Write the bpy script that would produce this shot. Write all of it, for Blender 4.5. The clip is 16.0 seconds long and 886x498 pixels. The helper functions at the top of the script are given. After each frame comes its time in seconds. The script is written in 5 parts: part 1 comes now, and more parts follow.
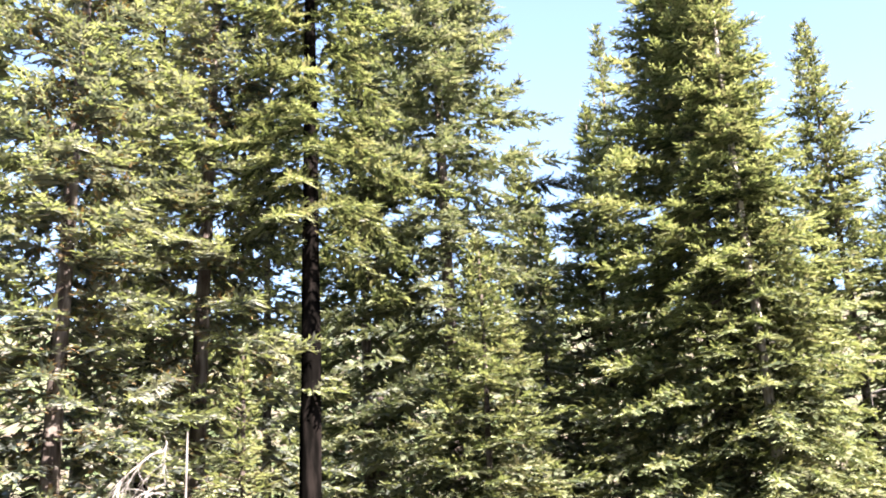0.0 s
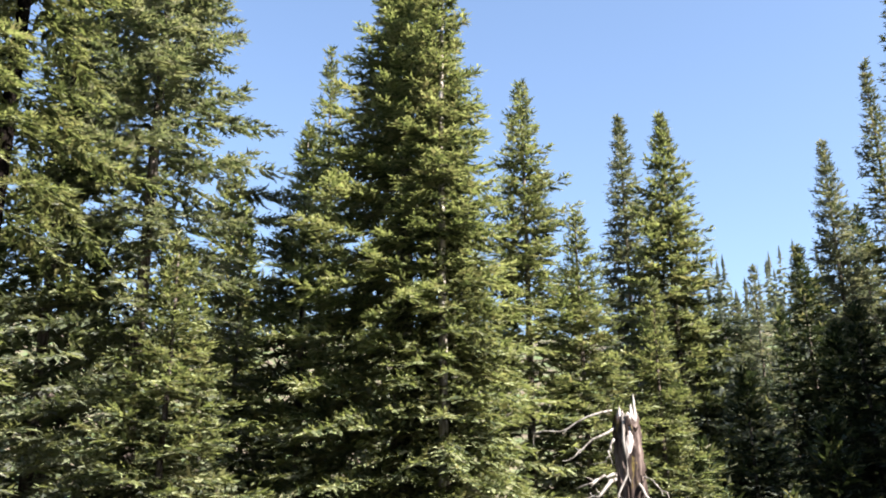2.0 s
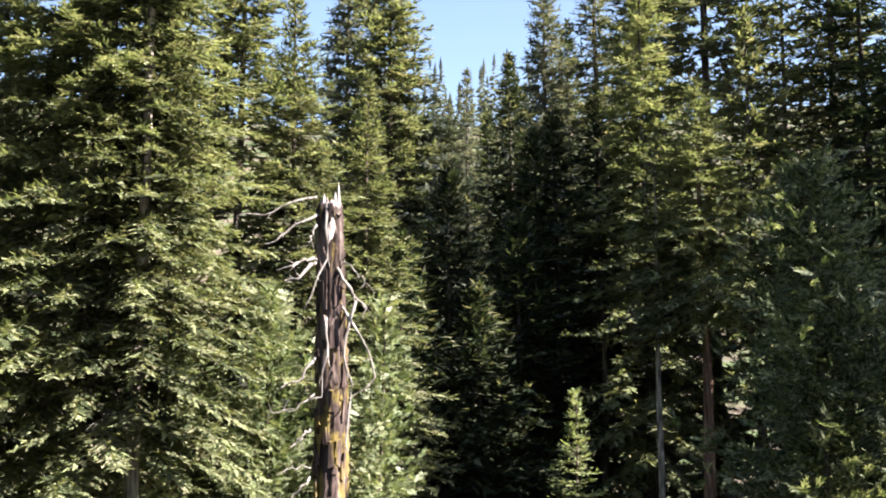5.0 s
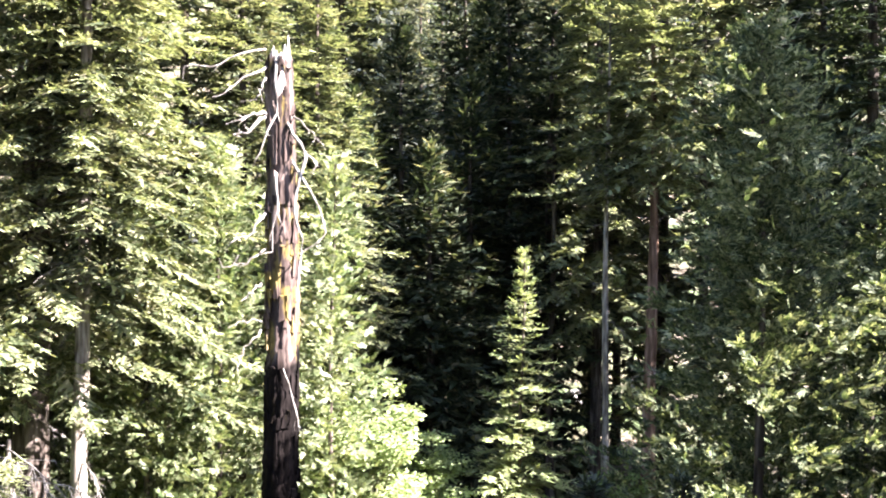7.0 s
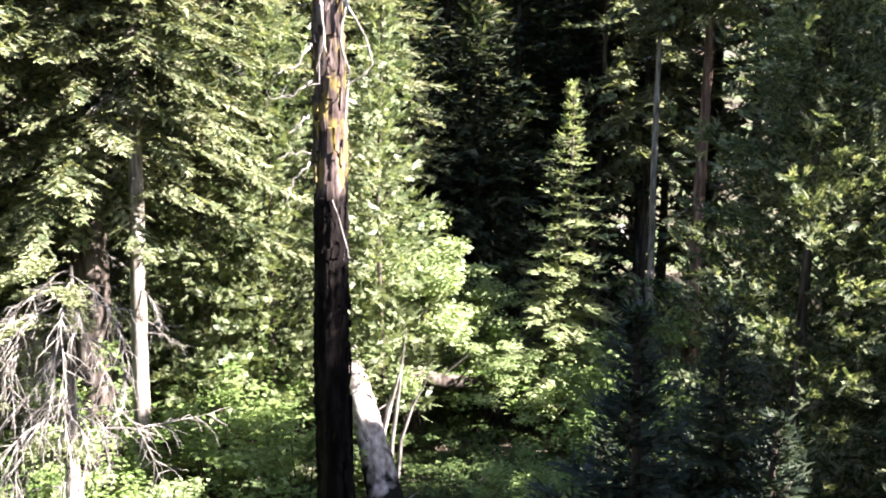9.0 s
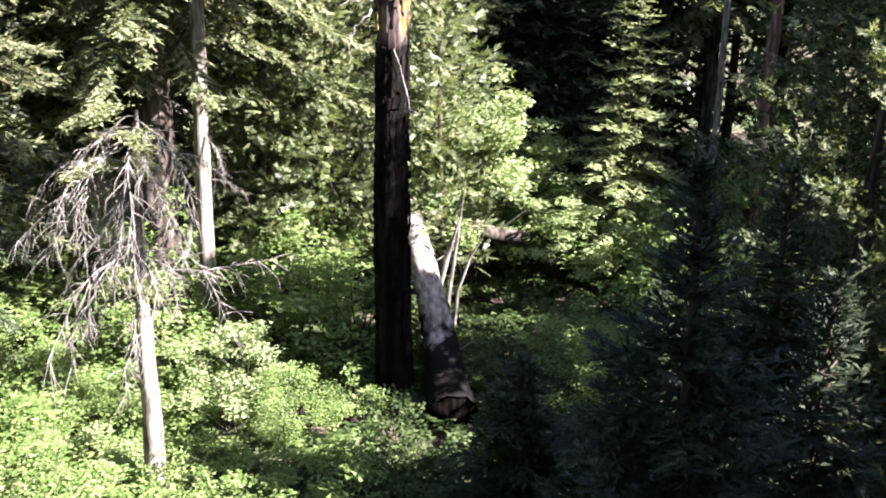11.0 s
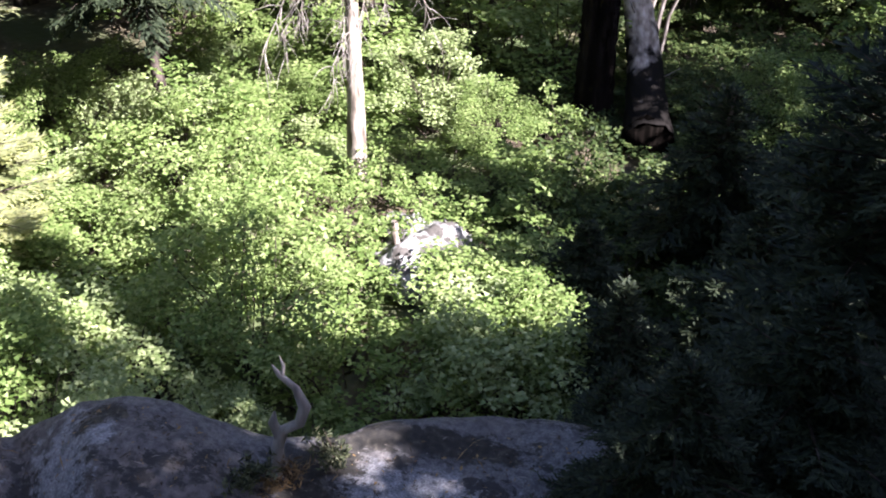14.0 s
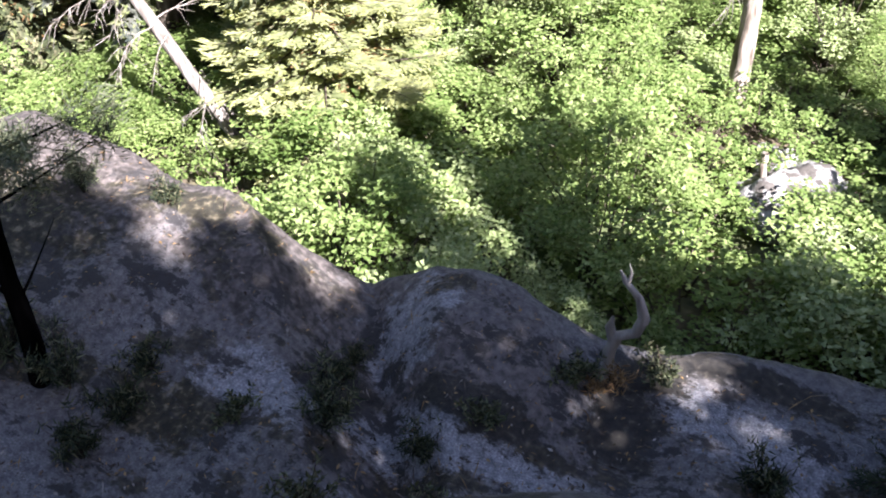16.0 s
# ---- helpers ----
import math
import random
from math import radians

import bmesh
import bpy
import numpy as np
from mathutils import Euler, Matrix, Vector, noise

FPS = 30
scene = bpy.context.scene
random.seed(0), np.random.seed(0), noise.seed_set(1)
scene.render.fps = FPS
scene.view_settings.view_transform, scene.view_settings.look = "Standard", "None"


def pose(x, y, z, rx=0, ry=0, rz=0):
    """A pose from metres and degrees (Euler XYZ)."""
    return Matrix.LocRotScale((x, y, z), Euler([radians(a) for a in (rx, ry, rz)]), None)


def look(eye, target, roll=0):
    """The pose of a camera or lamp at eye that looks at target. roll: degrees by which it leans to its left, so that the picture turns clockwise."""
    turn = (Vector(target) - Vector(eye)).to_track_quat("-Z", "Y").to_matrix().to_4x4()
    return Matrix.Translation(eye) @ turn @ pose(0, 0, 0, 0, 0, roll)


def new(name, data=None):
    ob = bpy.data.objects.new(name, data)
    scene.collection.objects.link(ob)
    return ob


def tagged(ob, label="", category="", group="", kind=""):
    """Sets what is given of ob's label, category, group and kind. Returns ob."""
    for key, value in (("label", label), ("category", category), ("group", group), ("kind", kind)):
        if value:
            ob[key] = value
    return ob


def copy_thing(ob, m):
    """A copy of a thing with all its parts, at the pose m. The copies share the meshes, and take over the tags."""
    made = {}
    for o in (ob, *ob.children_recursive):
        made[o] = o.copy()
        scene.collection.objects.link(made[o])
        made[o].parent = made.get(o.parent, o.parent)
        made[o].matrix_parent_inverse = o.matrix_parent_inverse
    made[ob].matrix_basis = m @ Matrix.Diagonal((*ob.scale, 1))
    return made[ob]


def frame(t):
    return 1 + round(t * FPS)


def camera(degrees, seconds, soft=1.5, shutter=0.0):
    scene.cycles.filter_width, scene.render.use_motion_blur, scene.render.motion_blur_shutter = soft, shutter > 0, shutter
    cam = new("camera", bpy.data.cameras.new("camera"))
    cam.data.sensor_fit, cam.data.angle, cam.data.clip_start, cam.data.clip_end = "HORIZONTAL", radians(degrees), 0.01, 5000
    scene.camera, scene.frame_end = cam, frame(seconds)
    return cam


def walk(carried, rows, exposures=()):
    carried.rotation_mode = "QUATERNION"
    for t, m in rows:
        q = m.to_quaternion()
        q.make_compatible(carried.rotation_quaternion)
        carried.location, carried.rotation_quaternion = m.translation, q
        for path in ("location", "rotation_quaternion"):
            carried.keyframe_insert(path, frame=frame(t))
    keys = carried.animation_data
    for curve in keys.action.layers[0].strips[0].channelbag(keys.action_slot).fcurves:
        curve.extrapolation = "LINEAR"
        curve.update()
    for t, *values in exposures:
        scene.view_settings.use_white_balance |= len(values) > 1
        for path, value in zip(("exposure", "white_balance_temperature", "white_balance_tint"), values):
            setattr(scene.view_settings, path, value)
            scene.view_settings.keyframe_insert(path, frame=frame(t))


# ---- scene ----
cam = camera(48.17, 16.0, soft=1.95)
EYE_Z = 12.0
PIVOT = Vector((0.0, 0.0, EYE_Z))
# seconds, heading, pitch, roll of a phone held half a metre before the body
PATH = [
    (0.0, 27.93, 18.79, 2.48),
    (0.5, 25.04, 20.68, 2.03),
    (1.0, 21.08, 22.55, 1.79),
    (1.5, 14.75, 22.25, 0.44),
    (2.0, 9.65, 19.30, 0.49),
    (2.5, 4.50, 17.24, 0.66),
    (3.0, -0.18, 15.06, 1.07),
    (3.5, -2.30, 13.27, 1.39),
    (4.0, -3.65, 11.27, 1.25),
    (4.2, -4.58, 10.50, 0.96),
    (6.3, -8.78, 1.86, -0.23),
    (6.5, -9.08, 1.21, -0.33),
    (7.0, -9.93, -0.93, -0.45),
    (7.5, -10.14, -3.35, -0.33),
    (8.0, -9.76, -5.14, -0.29),
    (8.5, -9.22, -7.41, -0.61),
    (9.0, -7.23, -10.41, -0.43),
    (9.2, -6.73, -11.15, -0.37),
    (11.3, -2.37, -20.71, -0.76),
    (11.5, -1.35, -22.03, -0.53),
    (12.0, 0.44, -23.86, -0.54),
    (12.5, 1.40, -25.79, -0.91),
    (13.0, 3.01, -29.03, -1.43),
    (13.5, 4.65, -32.59, -1.35),
    (14.0, 8.69, -34.93, -0.83),
    (14.5, 13.43, -36.97, -0.74),
    (15.0, 18.56, -38.27, 0.24),
    (15.5, 25.42, -39.35, 0.87),
    (16.0, 31.16, -39.87, 2.04),
]


def held(heading, pitch, roll):
    m = pose(0, 0, 0, 90 + pitch, roll, heading)
    m.translation = PIVOT + 0.45 * (m.to_3x3() @ Vector((0, 0, -1)))
    return m


walk(cam, [(t, held(h, p, r)) for t, h, p, r in PATH],
     exposures=[(0.0, 3.6, 6400, 20), (1.0, 3.2, 6300, 16), (2.0, 2.7, 6400, 12), (3.0, 2.52, 6500, 11), (4.2, 2.62, 6450, 14), (5.3, 3.05, 6400, 18), (6.5, 4.14, 6200, 22), (9.0, 3.6, 6200, 19), (11.5, 3.1, 6050, 22), (13.0, 2.9, 6000, 25), (14.5, 2.92, 6050, 25), (16.0, 2.92, 6050, 22)])

# ---- world and sun ----
SUN_AZ, SUN_EL = 114.0, 41.0
world = bpy.data.worlds.new("sky")
scene.world = world
world.use_nodes = True
wn = world.node_tree
sky = wn.nodes.new("ShaderNodeTexSky")
sky.sky_type, sky.sun_disc = "NISHITA", False
sky.sun_elevation, sky.sun_rotation = radians(SUN_EL), radians(SUN_AZ)
sky.air_density, sky.dust_density, sky.ozone_density = 1.0, 1.2, 1.2
wn.nodes["Background"].inputs["Strength"].default_value = 0.05
wn.links.new(sky.outputs[0], wn.nodes["Background"].inputs["Color"])
sun_dir = Vector((math.sin(radians(SUN_AZ)) * math.cos(radians(SUN_EL)), math.cos(radians(SUN_AZ)) * math.cos(radians(SUN_EL)), math.sin(radians(SUN_EL))))
sun = new("sun", bpy.data.lights.new("sun", "SUN"))
sun.data.energy, sun.data.angle, sun.data.color = 5.0, radians(0.53), (1.0, 0.95, 0.86)
sun.matrix_world = look(sun_dir * 100, (0, 0, 0))

# ---- materials ----
def nodes_of(name):
    m = bpy.data.materials.new(name)
    m.use_nodes = True
    nt = m.node_tree
    return m, nt, nt.nodes["Principled BSDF"], nt.nodes["Material Output"]


def noise_node(nt, scale, detail=4.0, stretch=None, coords="Object"):
    tc = nt.nodes.new("ShaderNodeTexCoord")
    n = nt.nodes.new("ShaderNodeTexNoise")
    n.inputs["Scale"].default_value, n.inputs["Detail"].default_value = scale, detail
    if stretch:
        mp = nt.nodes.new("ShaderNodeMapping")
        mp.inputs["Scale"].default_value = stretch
        nt.links.new(tc.outputs[coords], mp.inputs[0])
        nt.links.new(mp.outputs[0], n.inputs["Vector"])
    else:
        nt.links.new(tc.outputs[coords], n.inputs["Vector"])
    return n


def ramp_node(nt, source, stops):
    r = nt.nodes.new("ShaderNodeValToRGB")
    r.color_ramp.elements[0].position, r.color_ramp.elements[0].color = stops[0][0], (*stops[0][1], 1)
    r.color_ramp.elements[1].position, r.color_ramp.elements[1].color = stops[-1][0], (*stops[-1][1], 1)
    for p, c in stops[1:-1]:
        r.color_ramp.elements.new(p).color = (*c, 1)
    nt.links.new(source, r.inputs[0])
    return r


def mix_node(nt, a, b, factor, blend="MIX"):
    x = nt.nodes.new("ShaderNodeMix")
    x.data_type, x.blend_type = "RGBA", blend
    for sock, v in ((x.inputs["A"], a), (x.inputs["B"], b), (x.inputs["Factor"], factor)):
        if isinstance(v, bpy.types.NodeSocket):
            nt.links.new(v, sock)
        else:
            sock.default_value = v
    return x.outputs["Result"]


def foliage(name, stops, rough=0.5, through_light=0.42, patch=0.6, vary=0.7):
    """Leaves or needles: every blade has its own tint, with larger patches of lighter and browner growth."""
    m, nt, bsdf, out = nodes_of(name)
    geo = nt.nodes.new("ShaderNodeNewGeometry")
    n = noise_node(nt, patch, 3.0)
    add = nt.nodes.new("ShaderNodeMath")
    add.operation = "MULTIPLY_ADD"
    nt.links.new(n.outputs["Fac"], add.inputs[0])
    add.inputs[1].default_value = 0.9
    sub = nt.nodes.new("ShaderNodeMath")
    sub.operation = "MULTIPLY_ADD"
    nt.links.new(geo.outputs["Random Per Island"], sub.inputs[0])
    sub.inputs[1].default_value, sub.inputs[2].default_value = vary, 0.07 - vary * 0.5
    nt.links.new(sub.outputs[0], add.inputs[2])
    col = ramp_node(nt, add.outputs[0], stops).outputs[0]
    nt.links.new(col, bsdf.inputs["Base Color"])
    bsdf.inputs["Roughness"].default_value = rough
    bsdf.inputs["Specular IOR Level"].default_value = 0.25
    tl = nt.nodes.new("ShaderNodeBsdfTranslucent")
    warm = mix_node(nt, col, (1.0, 1.0, 0.6, 1), 1.0, "MULTIPLY")
    nt.links.new(warm, tl.inputs["Color"])
    mx = nt.nodes.new("ShaderNodeMixShader")
    mx.inputs[0].default_value = through_light
    nt.links.new(bsdf.outputs[0], mx.inputs[1])
    nt.links.new(tl.outputs[0], mx.inputs[2])
    nt.links.new(mx.outputs[0], out.inputs[0])
    return m


def bark(name, dark, mid, light, scale=6.0, depth=0.6, lichen=None, sheen=0.08, burnt=None):
    m, nt, bsdf, out = nodes_of(name)
    a = noise_node(nt, scale, 8.0, (1.0, 1.0, 0.16))
    b = noise_node(nt, 0.9, 4.0)
    c = ramp_node(nt, a.outputs["Fac"], [(0.34, dark), (0.5, mid), (0.68, light)]).outputs[0]
    stain = ramp_node(nt, b.outputs["Fac"], [(0.35, (0.6, 0.58, 0.56)), (0.65, (1.15, 1.12, 1.1))]).outputs[0]
    c = mix_node(nt, c, stain, 0.8, "MULTIPLY")
    if lichen:
        l = noise_node(nt, 5.0, 8.0, (1.0, 1.0, 0.25))
        # most of it on the middle of the trunk
        place_on = nt.nodes.new("ShaderNodeTexCoord")
        up = nt.nodes.new("ShaderNodeSeparateXYZ")
        nt.links.new(place_on.outputs["Object"], up.inputs[0])
        band = nt.nodes.new("ShaderNodeMapRange")
        band.inputs["From Min"].default_value, band.inputs["From Max"].default_value = 8.5, 13.5
        nt.links.new(up.outputs["Z"], band.inputs["Value"])
        more = ramp_node(nt, band.outputs[0], [(0.0, (0, 0, 0)), (0.25, (0.16, 0.16, 0.16)), (0.6, (0.14, 0.14, 0.14)), (1.0, (0, 0, 0))])
        total = nt.nodes.new("ShaderNodeMath")
        nt.links.new(l.outputs["Fac"], total.inputs[0])
        nt.links.new(more.outputs[0], total.inputs[1])
        f = ramp_node(nt, total.outputs[0], [(0.63, (0, 0, 0)), (0.72, (0.75, 0.75, 0.75))]).outputs[0]
        c = mix_node(nt, c, (*lichen, 1), f)
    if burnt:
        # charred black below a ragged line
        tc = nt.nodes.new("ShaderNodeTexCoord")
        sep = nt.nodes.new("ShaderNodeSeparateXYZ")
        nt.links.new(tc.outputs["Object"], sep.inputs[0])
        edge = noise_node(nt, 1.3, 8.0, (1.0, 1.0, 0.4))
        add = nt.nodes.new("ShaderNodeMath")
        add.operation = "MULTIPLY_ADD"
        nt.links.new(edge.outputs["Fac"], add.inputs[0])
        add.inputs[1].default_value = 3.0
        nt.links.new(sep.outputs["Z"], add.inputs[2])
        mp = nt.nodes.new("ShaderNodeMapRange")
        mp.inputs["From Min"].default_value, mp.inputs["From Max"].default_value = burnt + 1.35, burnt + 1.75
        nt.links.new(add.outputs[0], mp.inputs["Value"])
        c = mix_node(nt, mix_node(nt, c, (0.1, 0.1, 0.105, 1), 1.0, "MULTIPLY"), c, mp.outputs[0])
    nt.links.new(c, bsdf.inputs["Base Color"])
    bsdf.inputs["Roughness"].default_value = 0.95
    bsdf.inputs["Specular IOR Level"].default_value = sheen
    bump = nt.nodes.new("ShaderNodeBump")
    bump.inputs["Strength"].default_value, bump.inputs["Distance"].default_value = depth, 0.04
    nt.links.new(a.outputs["Fac"], bump.inputs["Height"])
    nt.links.new(bump.outputs[0], bsdf.inputs["Normal"])
    return m


FIR = foliage("fir_needles", [(0.15, (0.019, 0.026, 0.014)), (0.45, (0.058, 0.072, 0.037)), (0.7, (0.129, 0.132, 0.076)), (0.95, (0.237, 0.215, 0.142))])
# lighter fir needles that make up for sunlight missing on the great fir
FIR_MID = foliage("lit_fir_needles", [(0.15, (0.032, 0.045, 0.021)), (0.45, (0.095, 0.115, 0.057)), (0.7, (0.185, 0.19, 0.108)), (0.95, (0.3, 0.28, 0.18))])
# darker copy of the fir needles: shade is put into the colour
FIR_SHADED = foliage("shade_darkened_needles", [(0.15, (0.009, 0.015, 0.008)), (0.5, (0.022, 0.033, 0.017)), (0.9, (0.055, 0.07, 0.038))], rough=0.6, through_light=0.3)
FIR_TIP = foliage("fir_new_growth", [(0.15, (0.11, 0.135, 0.058)), (0.5, (0.21, 0.235, 0.115)), (0.9, (0.345, 0.35, 0.21))], through_light=0.4, vary=0.5)
# pale yellow needles: strong sun on the low fir is coloured in
FIR_SUNLIT = foliage("sun_bright_needles", [(0.15, (0.17, 0.19, 0.07)), (0.5, (0.33, 0.35, 0.15)), (0.9, (0.48, 0.49, 0.24))], through_light=0.35, vary=0.5)
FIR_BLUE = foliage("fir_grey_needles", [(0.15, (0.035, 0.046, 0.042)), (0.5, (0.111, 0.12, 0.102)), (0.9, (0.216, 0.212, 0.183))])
PINE = foliage("pine_needles", [(0.15, (0.041, 0.055, 0.034)), (0.5, (0.118, 0.138, 0.081)), (0.9, (0.232, 0.235, 0.158))])
CEDAR = foliage("cedar_sprays", [(0.15, (0.052, 0.08, 0.029)), (0.5, (0.149, 0.185, 0.086)), (0.9, (0.288, 0.295, 0.178))], rough=0.42)
# cedar sprays with low and middle tones darkened to stand for shade
CEDAR_SHADED = foliage("shade_darkened_cedar", [(0.15, (0.022, 0.036, 0.014)), (0.5, (0.07, 0.092, 0.042)), (0.9, (0.25, 0.265, 0.15))], rough=0.7, vary=0.85)
# grey needles for the ridge: distance haze is put into the colour
FAR = foliage("haze_grey_needles", [(0.15, (0.041, 0.052, 0.046)), (0.5, (0.088, 0.10, 0.086)), (0.9, (0.144, 0.15, 0.132))], patch=0.05)
LEAF = foliage("broad_leaves", [(0.15, (0.05, 0.095, 0.018)), (0.5, (0.165, 0.232, 0.072)), (0.9, (0.335, 0.40, 0.175))], rough=0.55, through_light=0.42, patch=0.45, vary=0.48)
LEAF_PALE = foliage("pale_broad_leaves", [(0.15, (0.1, 0.152, 0.045)), (0.5, (0.245, 0.305, 0.135)), (0.9, (0.42, 0.475, 0.265))], rough=0.55, through_light=0.42, patch=0.45, vary=0.48)
# darker copy of the broad leaves, with the forest floor's shade coloured in
LEAF_SHADED = foliage("shade_darkened_leaves", [(0.15, (0.014, 0.03, 0.006)), (0.5, (0.04, 0.065, 0.018)), (0.9, (0.11, 0.14, 0.05))], rough=0.6, through_light=0.35, patch=0.45)
BROWN = foliage("dead_needles", [(0.15, (0.11, 0.065, 0.03)), (0.5, (0.2, 0.13, 0.06)), (0.9, (0.3, 0.2, 0.1))], through_light=0.2)
BARK_FIR = bark("fir_bark", (0.02, 0.016, 0.014), (0.07, 0.056, 0.048), (0.19, 0.165, 0.145))
BARK_DARKER = bark("darker_fir_bark", (0.011, 0.009, 0.008), (0.036, 0.029, 0.026), (0.1, 0.084, 0.075), 7.0, 0.8)
BARK_PALE = bark("pale_bark", (0.09, 0.075, 0.062), (0.25, 0.22, 0.19), (0.42, 0.38, 0.34), 9.0, 0.5)
# near-black bark; on the tall fir it puts trunk shade into the colour
BARK_DARK = bark("near_black_bark", (0.001, 0.0009, 0.0008), (0.003, 0.0027, 0.0024), (0.011, 0.009, 0.008), 5.0, 0.9, sheen=0.0)
BARK_RED = bark("red_bark", (0.05, 0.03, 0.022), (0.16, 0.10, 0.075), (0.36, 0.25, 0.2), 5.0, 0.9)
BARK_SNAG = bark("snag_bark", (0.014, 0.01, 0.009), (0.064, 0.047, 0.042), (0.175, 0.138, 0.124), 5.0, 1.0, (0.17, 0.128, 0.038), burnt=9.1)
DEADWOOD = bark("bleached_wood", (0.09, 0.078, 0.07), (0.2, 0.183, 0.168), (0.34, 0.32, 0.305), 9.0, 0.4)
# dead wood made paler so that the shaded stick looks sunlit
BRIGHT_WOOD = bark("sun_brightened_wood", (0.2, 0.185, 0.17), (0.36, 0.34, 0.32), (0.5, 0.48, 0.46), 9.0, 0.4)
BREAK = bark("fresh_broken_wood", (0.17, 0.14, 0.13), (0.35, 0.31, 0.295), (0.52, 0.49, 0.475), 14.0, 0.5)
TWIG = bark("twig_bark", (0.03, 0.023, 0.018), (0.065, 0.052, 0.043), (0.13, 0.11, 0.095), 9.0, 0.3)


def blots(nt, rough, spots):
    """A ragged mask, 1 inside any of the ellipses (x, y, half-widths) on the plan."""
    tc = nt.nodes.new("ShaderNodeTexCoord")
    least = None
    for x, y, rx, ry in spots:
        mp = nt.nodes.new("ShaderNodeMapping")
        mp.inputs["Location"].default_value, mp.inputs["Scale"].default_value = (-x / rx, -y / ry, 0), (1 / rx, 1 / ry, 0)
        nt.links.new(tc.outputs["Object"], mp.inputs[0])
        ln = nt.nodes.new("ShaderNodeVectorMath")
        ln.operation = "LENGTH"
        nt.links.new(mp.outputs[0], ln.inputs[0])
        if least is None:
            least = ln.outputs["Value"]
        else:
            mn = nt.nodes.new("ShaderNodeMath")
            mn.operation = "MINIMUM"
            nt.links.new(least, mn.inputs[0])
            nt.links.new(ln.outputs["Value"], mn.inputs[1])
            least = mn.outputs[0]
    add = nt.nodes.new("ShaderNodeMath")
    add.operation = "MULTIPLY_ADD"
    nt.links.new(rough, add.inputs[0])
    add.inputs[1].default_value = 5.5
    nt.links.new(least, add.inputs[2])
    return mask_below(nt, add.outputs[0], 3.45, 3.75)


def mask_below(nt, value, low, high):
    mp = nt.nodes.new("ShaderNodeMapRange")
    mp.inputs["From Min"].default_value, mp.inputs["From Max"].default_value = low, high
    mp.inputs["To Min"].default_value, mp.inputs["To Max"].default_value = 1.0, 0.0
    nt.links.new(value, mp.inputs["Value"])
    return mp.outputs[0]


def granite(name):
    """Grey-blue granite under brown weathering, black crust, and drifts of needle litter and moss."""
    m, nt, bsdf, out = nodes_of(name)
    fine = noise_node(nt, 55.0, 5.0)
    grit = noise_node(nt, 13.0, 8.0)
    mid = noise_node(nt, 1.9, 12.0, (1.0, 1.5, 1.0))
    mid.inputs["Roughness"].default_value = 0.74
    wide = noise_node(nt, 0.42, 8.0)
    wide.inputs["Roughness"].default_value = 0.62
    drift = noise_node(nt, 0.85, 12.0, (1.0, 1.7, 1.0))
    drift.inputs["Roughness"].default_value = 0.7
    base = ramp_node(nt, fine.outputs["Fac"], [(0.3, (0.078, 0.079, 0.086)), (0.52, (0.135, 0.136, 0.147)), (0.72, (0.225, 0.224, 0.236))]).outputs[0]
    blotch = ramp_node(nt, grit.outputs["Fac"], [(0.36, (0.55, 0.54, 0.54)), (0.52, (1.0, 1.0, 1.0)), (0.68, (1.25, 1.22, 1.18))]).outputs[0]
    base = mix_node(nt, base, blotch, 0.85, "MULTIPLY")
    brown = ramp_node(nt, grit.outputs["Fac"], [(0.35, (0.045, 0.038, 0.036)), (0.65, (0.13, 0.11, 0.103))]).outputs[0]
    c = mix_node(nt, base, brown, ramp_node(nt, wide.outputs["Fac"], [(0.38, (0.1, 0.1, 0.1)), (0.62, (0.85, 0.85, 0.85))]).outputs[0])
    c = mix_node(nt, c, (0.022, 0.021, 0.022, 1), ramp_node(nt, mid.outputs["Fac"], [(0.54, (0, 0, 0)), (0.565, (0.92, 0.92, 0.92))]).outputs[0])
    litter = ramp_node(nt, grit.outputs["Fac"], [(0.38, (0.016, 0.014, 0.01)), (0.55, (0.04, 0.034, 0.022)), (0.72, (0.11, 0.09, 0.06))]).outputs[0]
    c = mix_node(nt, c, litter, ramp_node(nt, drift.outputs["Fac"], [(0.55, (0, 0, 0)), (0.59, (0.9, 0.9, 0.9))]).outputs[0])
    shoulder = ramp_node(nt, grit.outputs["Fac"], [(0.36, (0.03, 0.025, 0.023)), (0.52, (0.07, 0.06, 0.056)), (0.68, (0.14, 0.12, 0.112))]).outputs[0]
    c = mix_node(nt, c, shoulder, blots(nt, mid.outputs["Fac"], ((-6.3, 6.0, 1.6, 1.0), (-8.6, 5.6, 2.0, 1.4), (-5.4, 5.4, 0.7, 0.5))))
    # bare washed granite, black moss and drifts of needles, placed to fit the camera's view
    washed = mix_node(nt, base, (1.6, 1.6, 1.62, 1), 1.0, "MULTIPLY")
    c = mix_node(nt, c, washed, blots(nt, mid.outputs["Fac"], ((-4.1, 5.5, 0.5, 0.55), (-3.5, 4.7, 0.9, 0.4), (-4.6, 4.3, 0.8, 0.3), (-2.3, 4.7, 1.0, 0.25), (-2.6, 3.9, 0.9, 0.3), (-1.0, 6.0, 1.0, 0.35))))
    moss = ramp_node(nt, grit.outputs["Fac"], [(0.4, (0.014, 0.013, 0.012)), (0.6, (0.032, 0.028, 0.023)), (0.74, (0.1, 0.085, 0.07))]).outputs[0]
